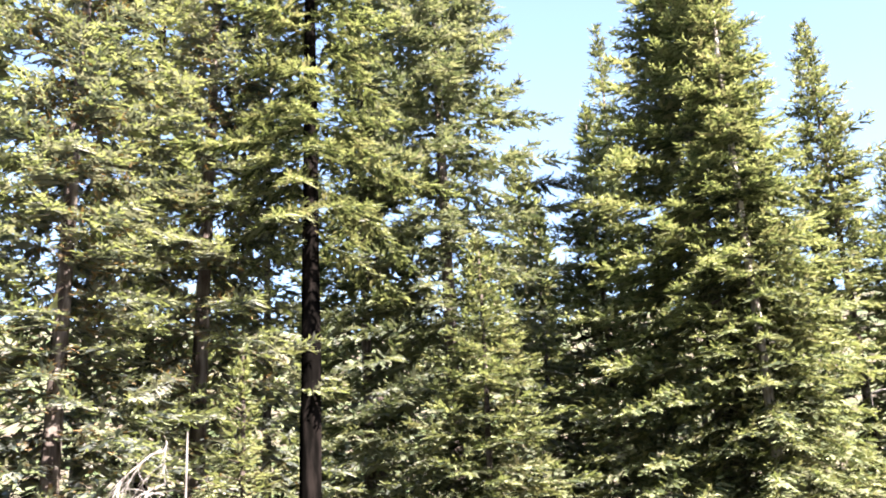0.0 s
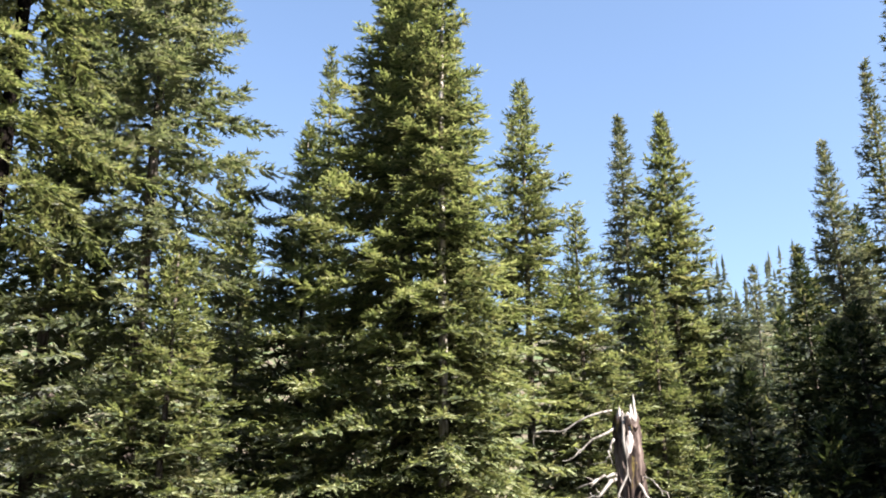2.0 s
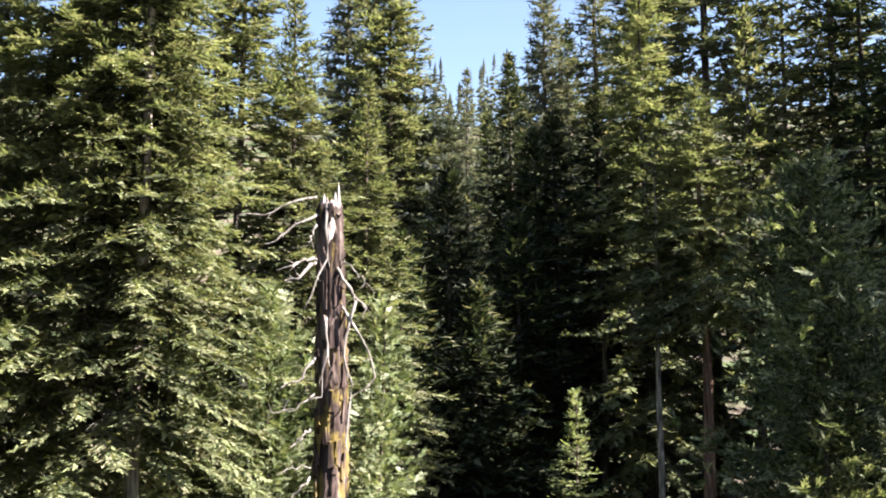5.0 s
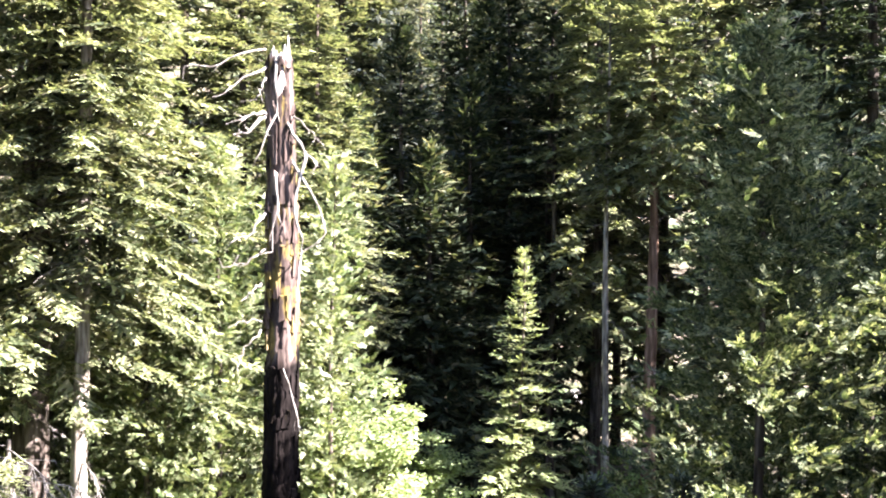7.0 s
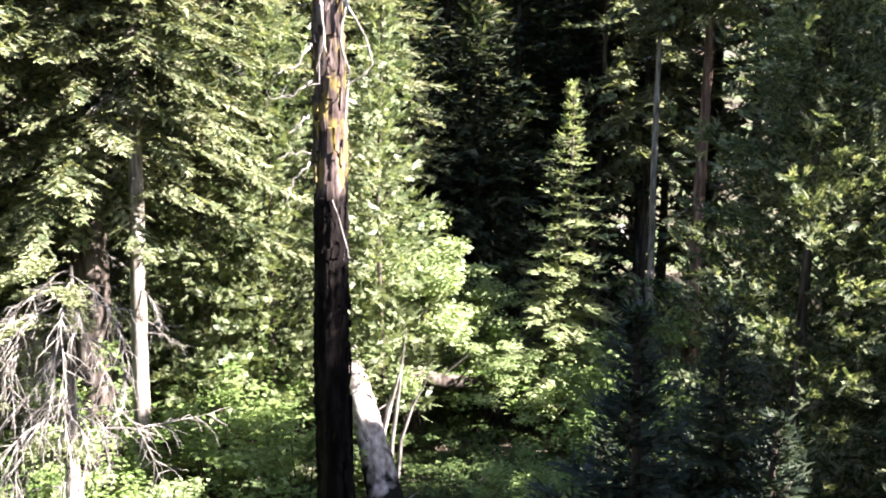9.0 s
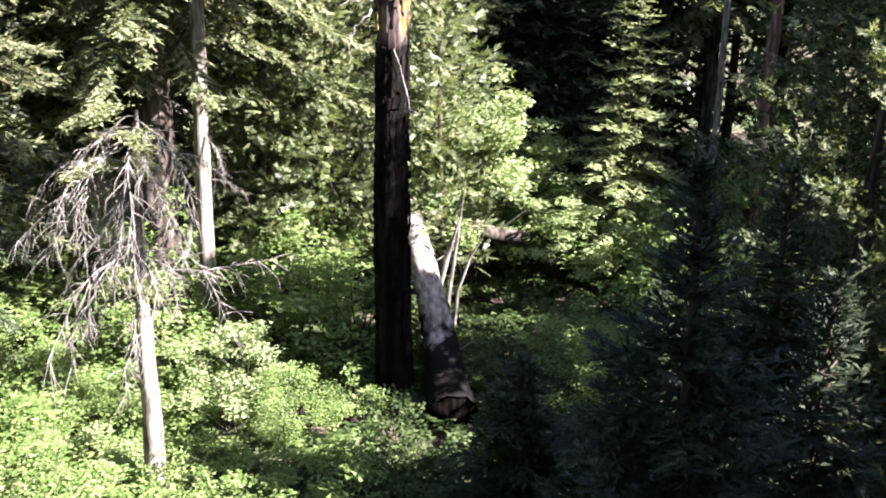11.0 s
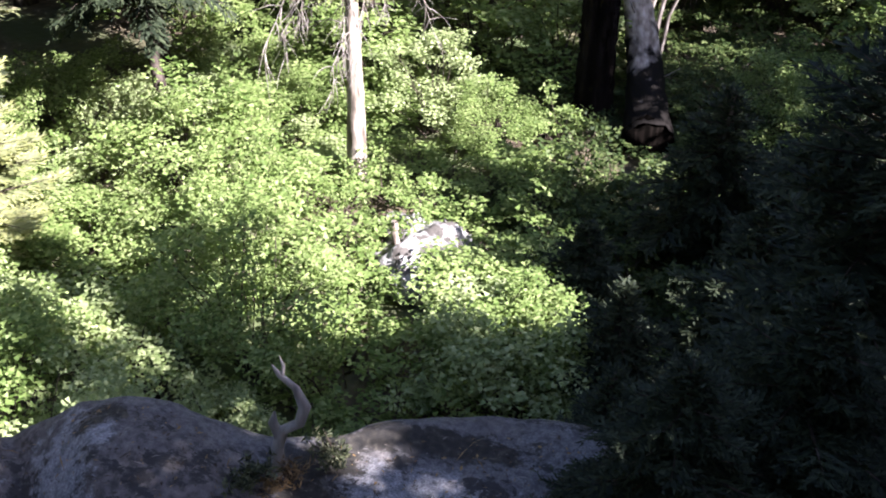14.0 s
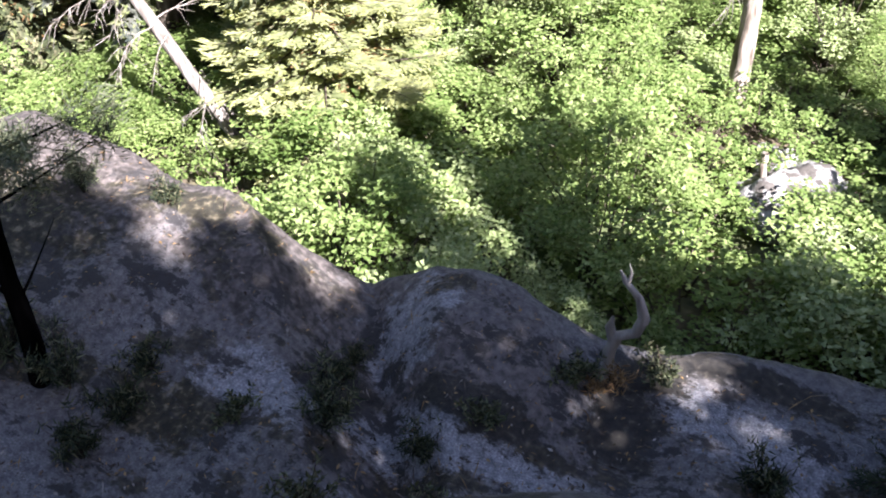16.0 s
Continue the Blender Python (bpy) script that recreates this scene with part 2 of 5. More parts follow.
    c = mix_node(nt, c, moss, blots(nt, mid.outputs["Fac"], ((-1.9, 5.6, 0.42, 0.55), (-3.0, 5.0, 0.8, 0.22), (-1.1, 6.6, 1.0, 0.2), (-4.3, 4.9, 0.45, 0.4), (-2.0, 6.2, 0.45, 0.25))))
    needles = ramp_node(nt, grit.outputs["Fac"], [(0.38, (0.014, 0.013, 0.008)), (0.56, (0.04, 0.035, 0.02)), (0.7, (0.16, 0.135, 0.09))]).outputs[0]
    c = mix_node(nt, c, needles, blots(nt, mid.outputs["Fac"], ((-5.4, 3.7, 0.9, 0.3), (-6.6, 5.6, 1.0, 0.3), (-8.2, 4.6, 1.2, 0.6))))
    nt.links.new(c, bsdf.inputs["Base Color"])
    bsdf.inputs["Roughness"].default_value = 0.85
    bump = nt.nodes.new("ShaderNodeBump")
    bump.inputs["Strength"].default_value, bump.inputs["Distance"].default_value = 0.8, 0.07
    nt.links.new(mid.outputs["Fac"], bump.inputs["Height"])
    b2 = nt.nodes.new("ShaderNodeBump")
    b2.inputs["Strength"].default_value, b2.inputs["Distance"].default_value = 0.5, 0.014
    nt.links.new(grit.outputs["Fac"], b2.inputs["Height"])
    nt.links.new(bump.outputs[0], b2.inputs["Normal"])
    nt.links.new(b2.outputs[0], bsdf.inputs["Normal"])
    return m


def earth(name):
    m, nt, bsdf, out = nodes_of(name)
    a, b = noise_node(nt, 4.0, 8.0), noise_node(nt, 0.25, 4.0)
    c = ramp_node(nt, a.outputs["Fac"], [(0.3, (0.03, 0.022, 0.015)), (0.55, (0.085, 0.065, 0.042)), (0.75, (0.17, 0.13, 0.085))]).outputs[0]
    f = ramp_node(nt, b.outputs["Fac"], [(0.42, (0, 0, 0)), (0.6, (1, 1, 1))]).outputs[0]
    c = mix_node(nt, c, (0.05, 0.075, 0.022, 1), f)
    nt.links.new(c, bsdf.inputs["Base Color"])
    bsdf.inputs["Roughness"].default_value = 0.95
    bump = nt.nodes.new("ShaderNodeBump")
    bump.inputs["Strength"].default_value, bump.inputs["Distance"].default_value = 0.8, 0.08
    nt.links.new(a.outputs["Fac"], bump.inputs["Height"])
    nt.links.new(bump.outputs[0], bsdf.inputs["Normal"])
    return m


def dark_ended(name):
    """Grey weathered wood, black towards its low end along a ragged line."""
    m, nt, bsdf, out = nodes_of(name)
    a = noise_node(nt, 8.0, 8.0, (1.0, 0.16, 1.0))
    wood = ramp_node(nt, a.outputs["Fac"], [(0.34, (0.15, 0.125, 0.11)), (0.5, (0.28, 0.24, 0.215)), (0.68, (0.42, 0.38, 0.35))]).outputs[0]
    tc = nt.nodes.new("ShaderNodeTexCoord")
    sep = nt.nodes.new("ShaderNodeSeparateXYZ")
    nt.links.new(tc.outputs["Object"], sep.inputs[0])
    n = noise_node(nt, 1.6, 8.0)
    add = nt.nodes.new("ShaderNodeMath")
    add.operation = "MULTIPLY_ADD"
    nt.links.new(n.outputs["Fac"], add.inputs[0])
    add.inputs[1].default_value = 2.4
    nt.links.new(sep.outputs["Z"], add.inputs[2])
    f = ramp_node(nt, add.outputs[0], [(0.0, (1, 1, 1)), (1.0, (0, 0, 0))])
    mp = nt.nodes.new("ShaderNodeMapRange")
    mp.inputs["From Min"].default_value, mp.inputs["From Max"].default_value = 2.85, 3.25
    nt.links.new(add.outputs[0], mp.inputs["Value"])
    nt.links.new(mp.outputs[0], f.inputs[0])
    c = mix_node(nt, wood, (0.007, 0.006, 0.0055, 1), f.outputs[0])
    nt.links.new(c, bsdf.inputs["Base Color"])
    bsdf.inputs["Roughness"].default_value = 0.9
    bsdf.inputs["Specular IOR Level"].default_value = 0.1
    bump = nt.nodes.new("ShaderNodeBump")
    bump.inputs["Strength"].default_value, bump.inputs["Distance"].default_value = 0.6, 0.04
    nt.links.new(a.outputs["Fac"], bump.inputs["Height"])
    nt.links.new(bump.outputs[0], bsdf.inputs["Normal"])
    return m


GRANITE, EARTH = granite("weathered_granite"), earth("forest_floor")
DARK_ENDED = dark_ended("dark_ended_wood")


# ---- mesh helpers ----
def raw_mesh(name, verts, faces, mats, mat_index=None, smooth=False):
    """A mesh from an array of vertices and an array of quads."""
    me = bpy.data.meshes.new(name)
    verts, faces = np.asarray(verts, dtype=np.float32), np.asarray(faces, dtype=np.int32)
    k = faces.shape[1]
    me.vertices.add(len(verts))
    me.vertices.foreach_set("co", verts.ravel())
    me.loops.add(faces.size)
    me.loops.foreach_set("vertex_index", faces.ravel())
    me.polygons.add(len(faces))
    me.polygons.foreach_set("loop_start", np.arange(0, faces.size, k, dtype=np.int32))
    me.polygons.foreach_set("loop_total", np.full(len(faces), k, dtype=np.int32))
    for m in mats:
        me.materials.append(m)
    if mat_index is not None:
        me.polygons.foreach_set("material_index", np.asarray(mat_index, dtype=np.int32))
    me.polygons.foreach_set("use_smooth", np.full(len(faces), smooth))
    me.update(calc_edges=True)
    me.validate()
    return me


def part_of(thing, name, me, label=""):
    ob = new(name, me)
    ob.parent = thing
    return tagged(ob, label) if label else ob


def unit(a):
    return a / (np.linalg.norm(a, axis=-1, keepdims=True) + 1e-9)


def blades(p, d, w, length, width, bend=0.0):
    """Leaf-shaped quads from their roots p, along d, as wide as width along w."""
    length, width = np.asarray(length)[:, None], np.asarray(width)[:, None]
    d, w = unit(d), unit(w)
    nrm = np.cross(d, w)
    mid = p + d * length * 0.45
    v = np.stack([p, mid + w * width * 0.5 + nrm * length * bend, p + d * length, mid - w * width * 0.5 + nrm * length * bend], axis=1).reshape(-1, 3)
    return v, np.arange(len(v)).reshape(-1, 4)


def spikes(p, d, w, length, width):
    """Needle sprays: slender triangles from their roots p to tips along d."""
    length, width = np.asarray(length)[:, None], np.asarray(width)[:, None]
    d, w = unit(d), unit(w)
    v = np.stack([p + w * width * 0.5, p + d * length, p - w * width * 0.5 + d * length * 0.25], axis=1).reshape(-1, 3)
    return v, np.arange(len(v)).reshape(-1, 3)


def fans(p, d, w, length, width):
    """Blunt sprays: triangles that widen from their roots p."""
    length, width = np.asarray(length)[:, None], np.asarray(width)[:, None]
    d, w = unit(d), unit(w)
    v = np.stack([p, p + d * length * 0.92 + w * width * 0.5, p + d * length - w * width * 0.5], axis=1).reshape(-1, 3)
    return v, np.arange(len(v)).reshape(-1, 3)


class Tubes:
    """Tapered round sticks gathered into one mesh."""
    def __init__(self):
        self.v, self.f, self.n = [], [], 0

    def add(self, pts, radii, sides=6, rough=0.0, rng=None):
        pts = np.asarray(pts, dtype=float)
        tang = unit(np.gradient(pts, axis=0))
        ref = np.array([0.0, 0.0, 1.0]) if abs(tang[0][2]) < 0.9 else np.array([1.0, 0.0, 0.0])
        a = np.linspace(0, 2 * math.pi, sides, endpoint=False)
        for i, (p, t, r) in enumerate(zip(pts, tang, radii)):
            s = unit(np.cross(t, ref))
            q = np.cross(s, t)
            rr = r * (1 + (rough * rng.normal(size=sides) if rough else 0))
            self.v.append(p + np.outer(np.cos(a) * rr, s) + np.outer(np.sin(a) * rr, q))
        k = len(pts)
        i, j = np.meshgrid(np.arange(k - 1), np.arange(sides), indexing="ij")
        j2 = (j + 1) % sides
        self.f.append(np.stack([self.n + i * sides + j, self.n + i * sides + j2, self.n + (i + 1) * sides + j2, self.n + (i + 1) * sides + j], -1).reshape(-1, 4))
        self.n += k * sides

    def mesh(self, name, mat):
        return raw_mesh(name, np.concatenate(self.v), np.concatenate(self.f), [mat], smooth=True)


def trunk_mesh(seed, height, r0, r1, mat, lean=(0.0, 0.0), sides=20, rows=40, ridge=0.07, flare=0.5, jag=0.0):
    """A tapered trunk with bark ridges, a flared foot and, with jag, a splintered top."""
    rng = np.random.default_rng(seed)
    a = np.linspace(0, 2 * math.pi, sides, endpoint=False)
    s = np.linspace(0, 1, rows)
    phase = rng.uniform(0, 6.28, 4)
    verts = []
    top = rng.uniform(0, 1, sides) * jag
    for u in s:
        z = u * height - (top * (u > 0.985) if jag else 0.0)
        r = r1 + (r0 - r1) * (1 - u) ** 0.9 + flare * r0 * math.exp(-u * height / 0.55)
        wob = 1 + ridge * (np.sin(round(sides * 0.31) * a + 0.8 * math.sin(u * height) + phase[0]) * 0.55 + np.sin(round(sides * 0.19) * a - 0.9 * u * height + phase[1]) * 0.4 + rng.normal(size=sides) * 0.6)
        cx = lean[0] * u + 0.05 * math.sin(2.5 * u * 3 + phase[2])
        cy = lean[1] * u + 0.05 * math.sin(2.1 * u * 3 + phase[3])
        verts.append(np.stack([cx + np.cos(a) * r * wob, cy + np.sin(a) * r * wob, np.full(sides, 0.0) + z], -1))
    i, j = np.meshgrid(np.arange(rows - 1), np.arange(sides), indexing="ij")
    j2 = (j + 1) % sides
    f = np.stack([i * sides + j, i * sides + j2, (i + 1) * sides + j2, (i + 1) * sides + j], -1).reshape(-1, 4)
    return raw_mesh("trunk", np.concatenate(verts), f, [mat], smooth=True)


def crown_mesh(seed, height, z0, radius, style, branches, grain=1.0, mats=None, lean=(0.0, 0.0), ragged=0.25, belly=0.15, side=None, flat=1.0):
    """The needles and the limbs of a conifer: boughs in whorls, each a dense spray of twigs towards its end, blades along each twig."""
    rng = np.random.default_rng(seed)
    up = np.array([0.0, 0.0, 1.0])
    if style == "fir":
        branches = int(branches * (1.1 if flat > 0.5 else 1.15))
        ring = np.arange(branches) // 6
        u = (ring + 0.5 + rng.normal(0, 0.22 if flat > 0.5 else 0.07, branches)) / (ring[-1] + 1)
        u = np.clip(u, 0, 0.995) ** 0.95
        az = ring * 0.9 + np.arange(branches) * 1.0472 + rng.normal(0, 0.22, branches)
    else:
        u = 0.99 * ((np.arange(branches) + rng.uniform(0, 1, branches)) / branches) ** 0.92
        az = np.arange(branches) * 2.39996 + rng.normal(0, 0.35, branches)
    prof = (1 - u) ** (0.82 if style != "cedar" else 0.6) * (0.7 + 0.3 * np.minimum(1, u / belly)) + 0.03
    lobe = rng.uniform(0, 6.28, 2)
    length = radius * prof * rng.uniform(1 - ragged * 1.9, 1 + ragged * 0.6, branches) * (1 + 0.16 * np.sin(2 * az + 7 * u + lobe[0]) * np.sin(11 * u + lobe[1]) * flat)
    if side is not None:
        length *= 1 - side[1] * (0.5 - 0.5 * np.cos(az - side[0]))
    rise = np.radians({"fir": np.interp(u, [0, 0.4, 0.8, 1], [-20, -4, 22, 60]), "pine": np.interp(u, [0, 0.5, 1], [-18, 8, 45]), "cedar": np.interp(u, [0, 0.5, 1], [-5, 15, 60])}[style] + rng.normal(0, 6, branches))
    sag = {"fir": 0.24, "pine": 0.18, "cedar": 0.22}[style]
    lift = {"fir": 0.13, "pine": 0.3, "cedar": 0.2}[style]
    if style == "fir" and flat < 0.5:
        rise, sag = rise * 0.45 + 0.06, 0.1
    hz = z0 + (height - z0) * u
    base = np.stack([lean[0] * hz / height, lean[1] * hz / height, hz], -1)
    out = np.stack([np.cos(az), np.sin(az), 0 * az], -1)
    across = np.stack([-np.sin(az), np.cos(az), 0 * az], -1)

    def along(b, s):
        l = length[b]
        h = l * s * np.cos(rise[b])
        v = l * (s * np.sin(rise[b]) - sag * s ** 2 + lift * s ** 4)
        return base[b] + out[b] * h[:, None] + up * v[:, None]

    limbs = Tubes()
    for b in range(branches):
        s = np.array([0.0, 0.5, 1.0])
        r = 0.012 + 0.011 * length[b]
        limbs.add(along(np.full(3, b), s), [r, r * 0.6, r * 0.1], 3)
    # twigs, on the outer stretch of each bough
    reach = {"fir": 2.6, "pine": 9.0, "cedar": 2.2}[style]
    first = np.clip(1 - reach / length, 0.14, 0.62)
    gap = {"fir": 0.135, "pine": 0.34, "cedar": 0.12}[style] * grain
    count = np.maximum(3, (length * (1 - first) / gap)).astype(int) * 2
    b = np.repeat(np.arange(branches), count)
    k = np.concatenate([np.arange(c) for c in count])
    rel = np.clip(((k // 2) + rng.uniform(0, 1, len(b))) / np.maximum(1, count[b] // 2), 0, 1)
    if style == "cedar":
        # sprays gather in clumps along the limb
        rel = np.clip(np.round(rel * 3.0 + rng.uniform(-0.2, 0.2, branches)[b]) / 3.0 + rng.normal(0, 0.06, len(b)), 0, 1.03)
    s = first[b] + (1 - first[b]) * rel
    sg = np.where(k % 2 == 0, 1.0, -1.0)
    fwd = unit(along(b, np.minimum(s + 0.03, 1.03)) - along(b, s - 0.03))
    tp = along(b, s)
    if style == "fir":
        wide = np.minimum(0.72, 0.32 * length + 0.14) * (0.75 + 0.35 * min(grain, 1.6))
        tl = wide[b] * (0.72 * (1 - rel) ** 0.6 + 0.28) * np.minimum(1, 0.45 + rel * 3) * rng.uniform(0.7, 1.2, len(b))
        ang = np.radians(rng.normal(56, 10, len(b))) * (1 - 0.65 * rel ** 3)
        droop = rng.normal(-0.16 * flat, 0.12 * flat, len(b))
        if flat > 0.5:
            lifted = (k % 5 == 4)
            sg = np.where(lifted, sg * 0.35, sg)
            droop = np.where(lifted, 0.5, droop)
            tl = np.where(lifted, tl * 0.6, tl)
        td = unit(fwd * np.cos(ang)[:, None] + across[b] * (sg * np.sin(ang))[:, None] + up * droop[:, None])
        n = np.maximum(2, tl / (0.075 * grain)).astype(int)
    elif style == "cedar":
        tl = rng.uniform(0.18, 0.42, len(b)) * (0.8 + 0.25 * grain)
        td = unit(out[b] * rng.uniform(0.3, 0.9, len(b))[:, None] + across[b] * (sg * rng.uniform(0.1, 1.0, len(b)))[:, None] + up * rng.normal(0.3, 0.4, len(b))[:, None])
        tp = tp + rng.normal(0, 0.1, tp.shape)
        n = np.maximum(3, tl / (0.042 * grain)).astype(int)
    else:
        tl = np.minimum(0.42 * length[b] * (1.05 - s) + 0.24, 1.0) * rng.uniform(0.6, 1.25, len(b))
        ang = np.radians(rng.normal(55, 12, len(b))) * (1 - 0.65 * s ** 3)
        td = unit(fwd * np.cos(ang)[:, None] + across[b] * (sg * np.sin(ang))[:, None] + up * rng.normal(0.1, 0.25, len(b))[:, None])
        n = np.full(len(b), 13)
    # blades
    t = np.repeat(np.arange(len(b)), n)
    m = np.concatenate([np.arange(c) for c in n])
    q = (m + 0.5 + rng.uniform(-0.4, 0.4, len(t))) / n[t]
    half = np.where(m % 2 == 0, 1.0, -1.0) * rng.uniform(0.35, 1.0, len(t))
    if style == "pine":
        q = 0.7 + 0.3 * rng.uniform(0, 1, len(t))
        p = tp[t] + td[t] * (tl[t] * q)[:, None]
        d = td[t] * 0.7 + rng.normal(0, 0.62, (len(t), 3)) + up * 0.12
        w = np.cross(d, rng.normal(size=(len(t), 3)))
        ln = rng.uniform(0.16, 0.32, len(t)) * grain
        v, f = spikes(p, d, w, ln * 1.1, ln * 0.2)
        bp, bd = np.repeat(tp + td * tl[:, None] * 0.75, 3, axis=0), np.repeat(td, 3, axis=0) + rng.normal(0, 0.7, (len(b) * 3, 3))
        hull, hf = spikes(bp, bd, np.cross(bd, rng.normal(size=bd.shape)), rng.uniform(0.2, 0.4, len(bd)) * grain, rng.uniform(0.08, 0.14, len(bd)) * grain)
        bs = np.repeat(s, 3)
    else:
        p = tp[t] + td[t] * (tl[t] * q)[:, None]
        if style == "fir":
            sd = unit(np.cross(td[t], up))
            p = p + up * (rng.normal(0.01, 0.03, len(t)) * grain * flat)[:, None]
            d = td[t] + sd * half[:, None] + up * rng.normal(0.08, 0.22 * flat, len(t))[:, None]
            w = np.cross(d, up) + up * rng.normal(0, 0.4 * flat, len(t))[:, None]
            ln = rng.uniform(0.14, 0.23, len(t)) * grain * (1.1 - 0.3 * q)
            wd = ln * 0.42
        else:
            plane = unit(np.cross(td, rng.normal(size=td.shape) + 0.6 * across[b]))
            d = td[t] + plane[t] * (half * 0.75)[:, None]
            w = np.cross(d, np.cross(td[t], plane[t]))
            ln = rng.uniform(0.1, 0.175, len(t)) * grain * (1.25 - 0.6 * q)
            wd = ln * 0.42
        blunt = rng.uniform(0, 1, len(t)) < (0.15 if style == "fir" else 0.2)
        v1, f = fans(p, d, w, ln, wd)
        v2, f2 = spikes(p, d, w, ln * 1.15, wd * 0.9)
        v = np.where(np.repeat(blunt, 3)[:, None], v1, v2)
        # the leafy body of each twig, which closes the spray
        bw = np.cross(td, up) + up * rng.normal(0, 0.3 * flat, len(b))[:, None] if style == "fir" else plane
        hull, hf = spikes(tp, td, bw, tl * (1.05 if style == "fir" else 0.6), (0.08 + 0.2 * tl if style == "fir" else 0.05 + 0.1 * tl) * min(grain, 1.8))
        bs = s
    rl = rel[t]
    if len(mats) > 1:
        young = rng.uniform(0, 1, len(t)) < (0.1 + 0.5 * rl ** 1.5 + 0.3 * (q > 0.6))
        idx = young.astype(int)
        if len(mats) > 2:
            idx = np.where((rl < 0.35) & (rng.uniform(0, 1, len(t)) < 0.4), 2, idx)
        body = (rng.uniform(0, 1, len(hf)) < 0.04 + 0.36 * bs ** 2).astype(int)
    else:
        idx, body = np.zeros(len(f), dtype=int), np.zeros(len(hf), dtype=int)
    f = np.concatenate([f, hf + len(v)])
    v = np.concatenate([v, hull])
    return raw_mesh("crown", v, f, mats, np.concatenate([idx, body])), limbs.mesh("limbwork", TWIG)


def dead_limbs(seed, z_low, z_high, count, reach, r_trunk, mat, droop=0.5, facing=None):
    """Bare crooked branches with side twigs, as one mesh each."""
    rng = np.random.default_rng(seed)
    made = []
    for i in range(count):
        tb = Tubes()
        z = rng.uniform(z_low, z_high)
        a = rng.uniform(0, 6.28) if facing is None else rng.normal(facing[0], facing[1])
        l = reach * rng.uniform(0.5, 1.1)
        d = np.array([math.cos(a), math.sin(a), rng.uniform(-0.5, 0.25)])
        p = np.array([math.cos(a) * r_trunk * 0.8, math.sin(a) * r_trunk * 0.8, z])
        pts = [p]
        n = 7
        for k in range(n):
            d = unit(d + rng.normal(0, 0.16, 3) + np.array([0, 0, -droop * 0.16]))
            pts.append(pts[-1] + d * l / n)
        r = 0.007 + 0.007 * l
        tb.add(pts, np.linspace(r, r * 0.2, n + 1), 5)
        for k in range(2, n + 1):
            for _ in range(3):
                e = unit(np.array(pts[k]) - np.array(pts[k - 1]) + rng.normal(0, 0.55, 3) * l / n + np.array([0, 0, -droop * 0.08]))
                w = [np.array(pts[k])]
                sl = l * rng.uniform(0.12, 0.4)
                for _ in range(3):
                    e = unit(e + rng.normal(0, 0.22, 3) + np.array([0, 0, -0.12 * droop]))
                    w.append(w[-1] + e * sl / 3)
                tb.add(w, [r * 0.42, r * 0.3, r * 0.2, r * 0.08], 4)
        made.append(tb.mesh("dead_branch", mat))
    return made


def place(azimuth, distance):
    """A spot on the plan by its bearing from the viewpoint (degrees, clockwise from north) and its distance."""
    return distance * math.sin(radians(azimuth)), distance * math.cos(radians(azimuth))


def smooth(a, b, x):
    t = np.clip((np.asarray(x, dtype=float) - a) / (b - a), 0, 1)
    return t * t * (3 - 2 * t)


def ground_z(x, y):
    r = np.hypot(x, y)
    far = 0.10 * np.maximum(0, r - 42) * smooth(42, 90, r) + 0.3 * np.maximum(0, r - 110)
    far = np.minimum(far, 92 + 0.02 * r) * (0.35 + 0.65 * smooth(-60, 60, y))
    return far + 0.25 * np.sin(x * 0.31 + 1.0) * np.cos(y * 0.27) + 0.12 * np.sin(x * 0.9) * np.sin(y * 0.8 + 2)


# ---- ground ----
def build_ground():
    k = np.linspace(-1, 1, 131)
    c = np.sinh(k * 5.2) / math.sinh(5.2) * 1500
    x, y = np.meshgrid(c, c, indexing="ij")
    v = np.stack([x, y, ground_z(x, y)], -1).reshape(-1, 3)
    n = len(k)
    i, j = np.meshgrid(np.arange(n - 1), np.arange(n - 1), indexing="ij")
    f = np.stack([i * n + j, (i + 1) * n + j, (i + 1) * n + j + 1, i * n + j + 1], -1).reshape(-1, 4)
    tagged(new("ground", raw_mesh("ground", v, f, [EARTH], smooth=True)), "brown forest floor of needle litter and soil", "ground", kind="structure")


build_ground()

# ---- the granite outcrop below the viewpoint ----
EDGE_AZ = [-180, -120, -90, -59.6, -54.4, -49.5, -45.6, -38.4, -33.4, -25.3, -20.9, -12.5, -3.8, 10.2, 38.7, 90, 180]
EDGE_R = [16, 16, 14, 11.6, 10.6, 9.3, 8.3, 7.9, 7.5, 7.0, 6.8, 6.8, 7.0, 7.1, 6.8, 9, 16]
EDGE_Z = [10, 9, 7.3, 5.68, 5.53, 5.48, 5.63, 4.8, 5.28, 5.22, 5.26, 5.36, 5.19, 5.24, 5.3, 8, 10]


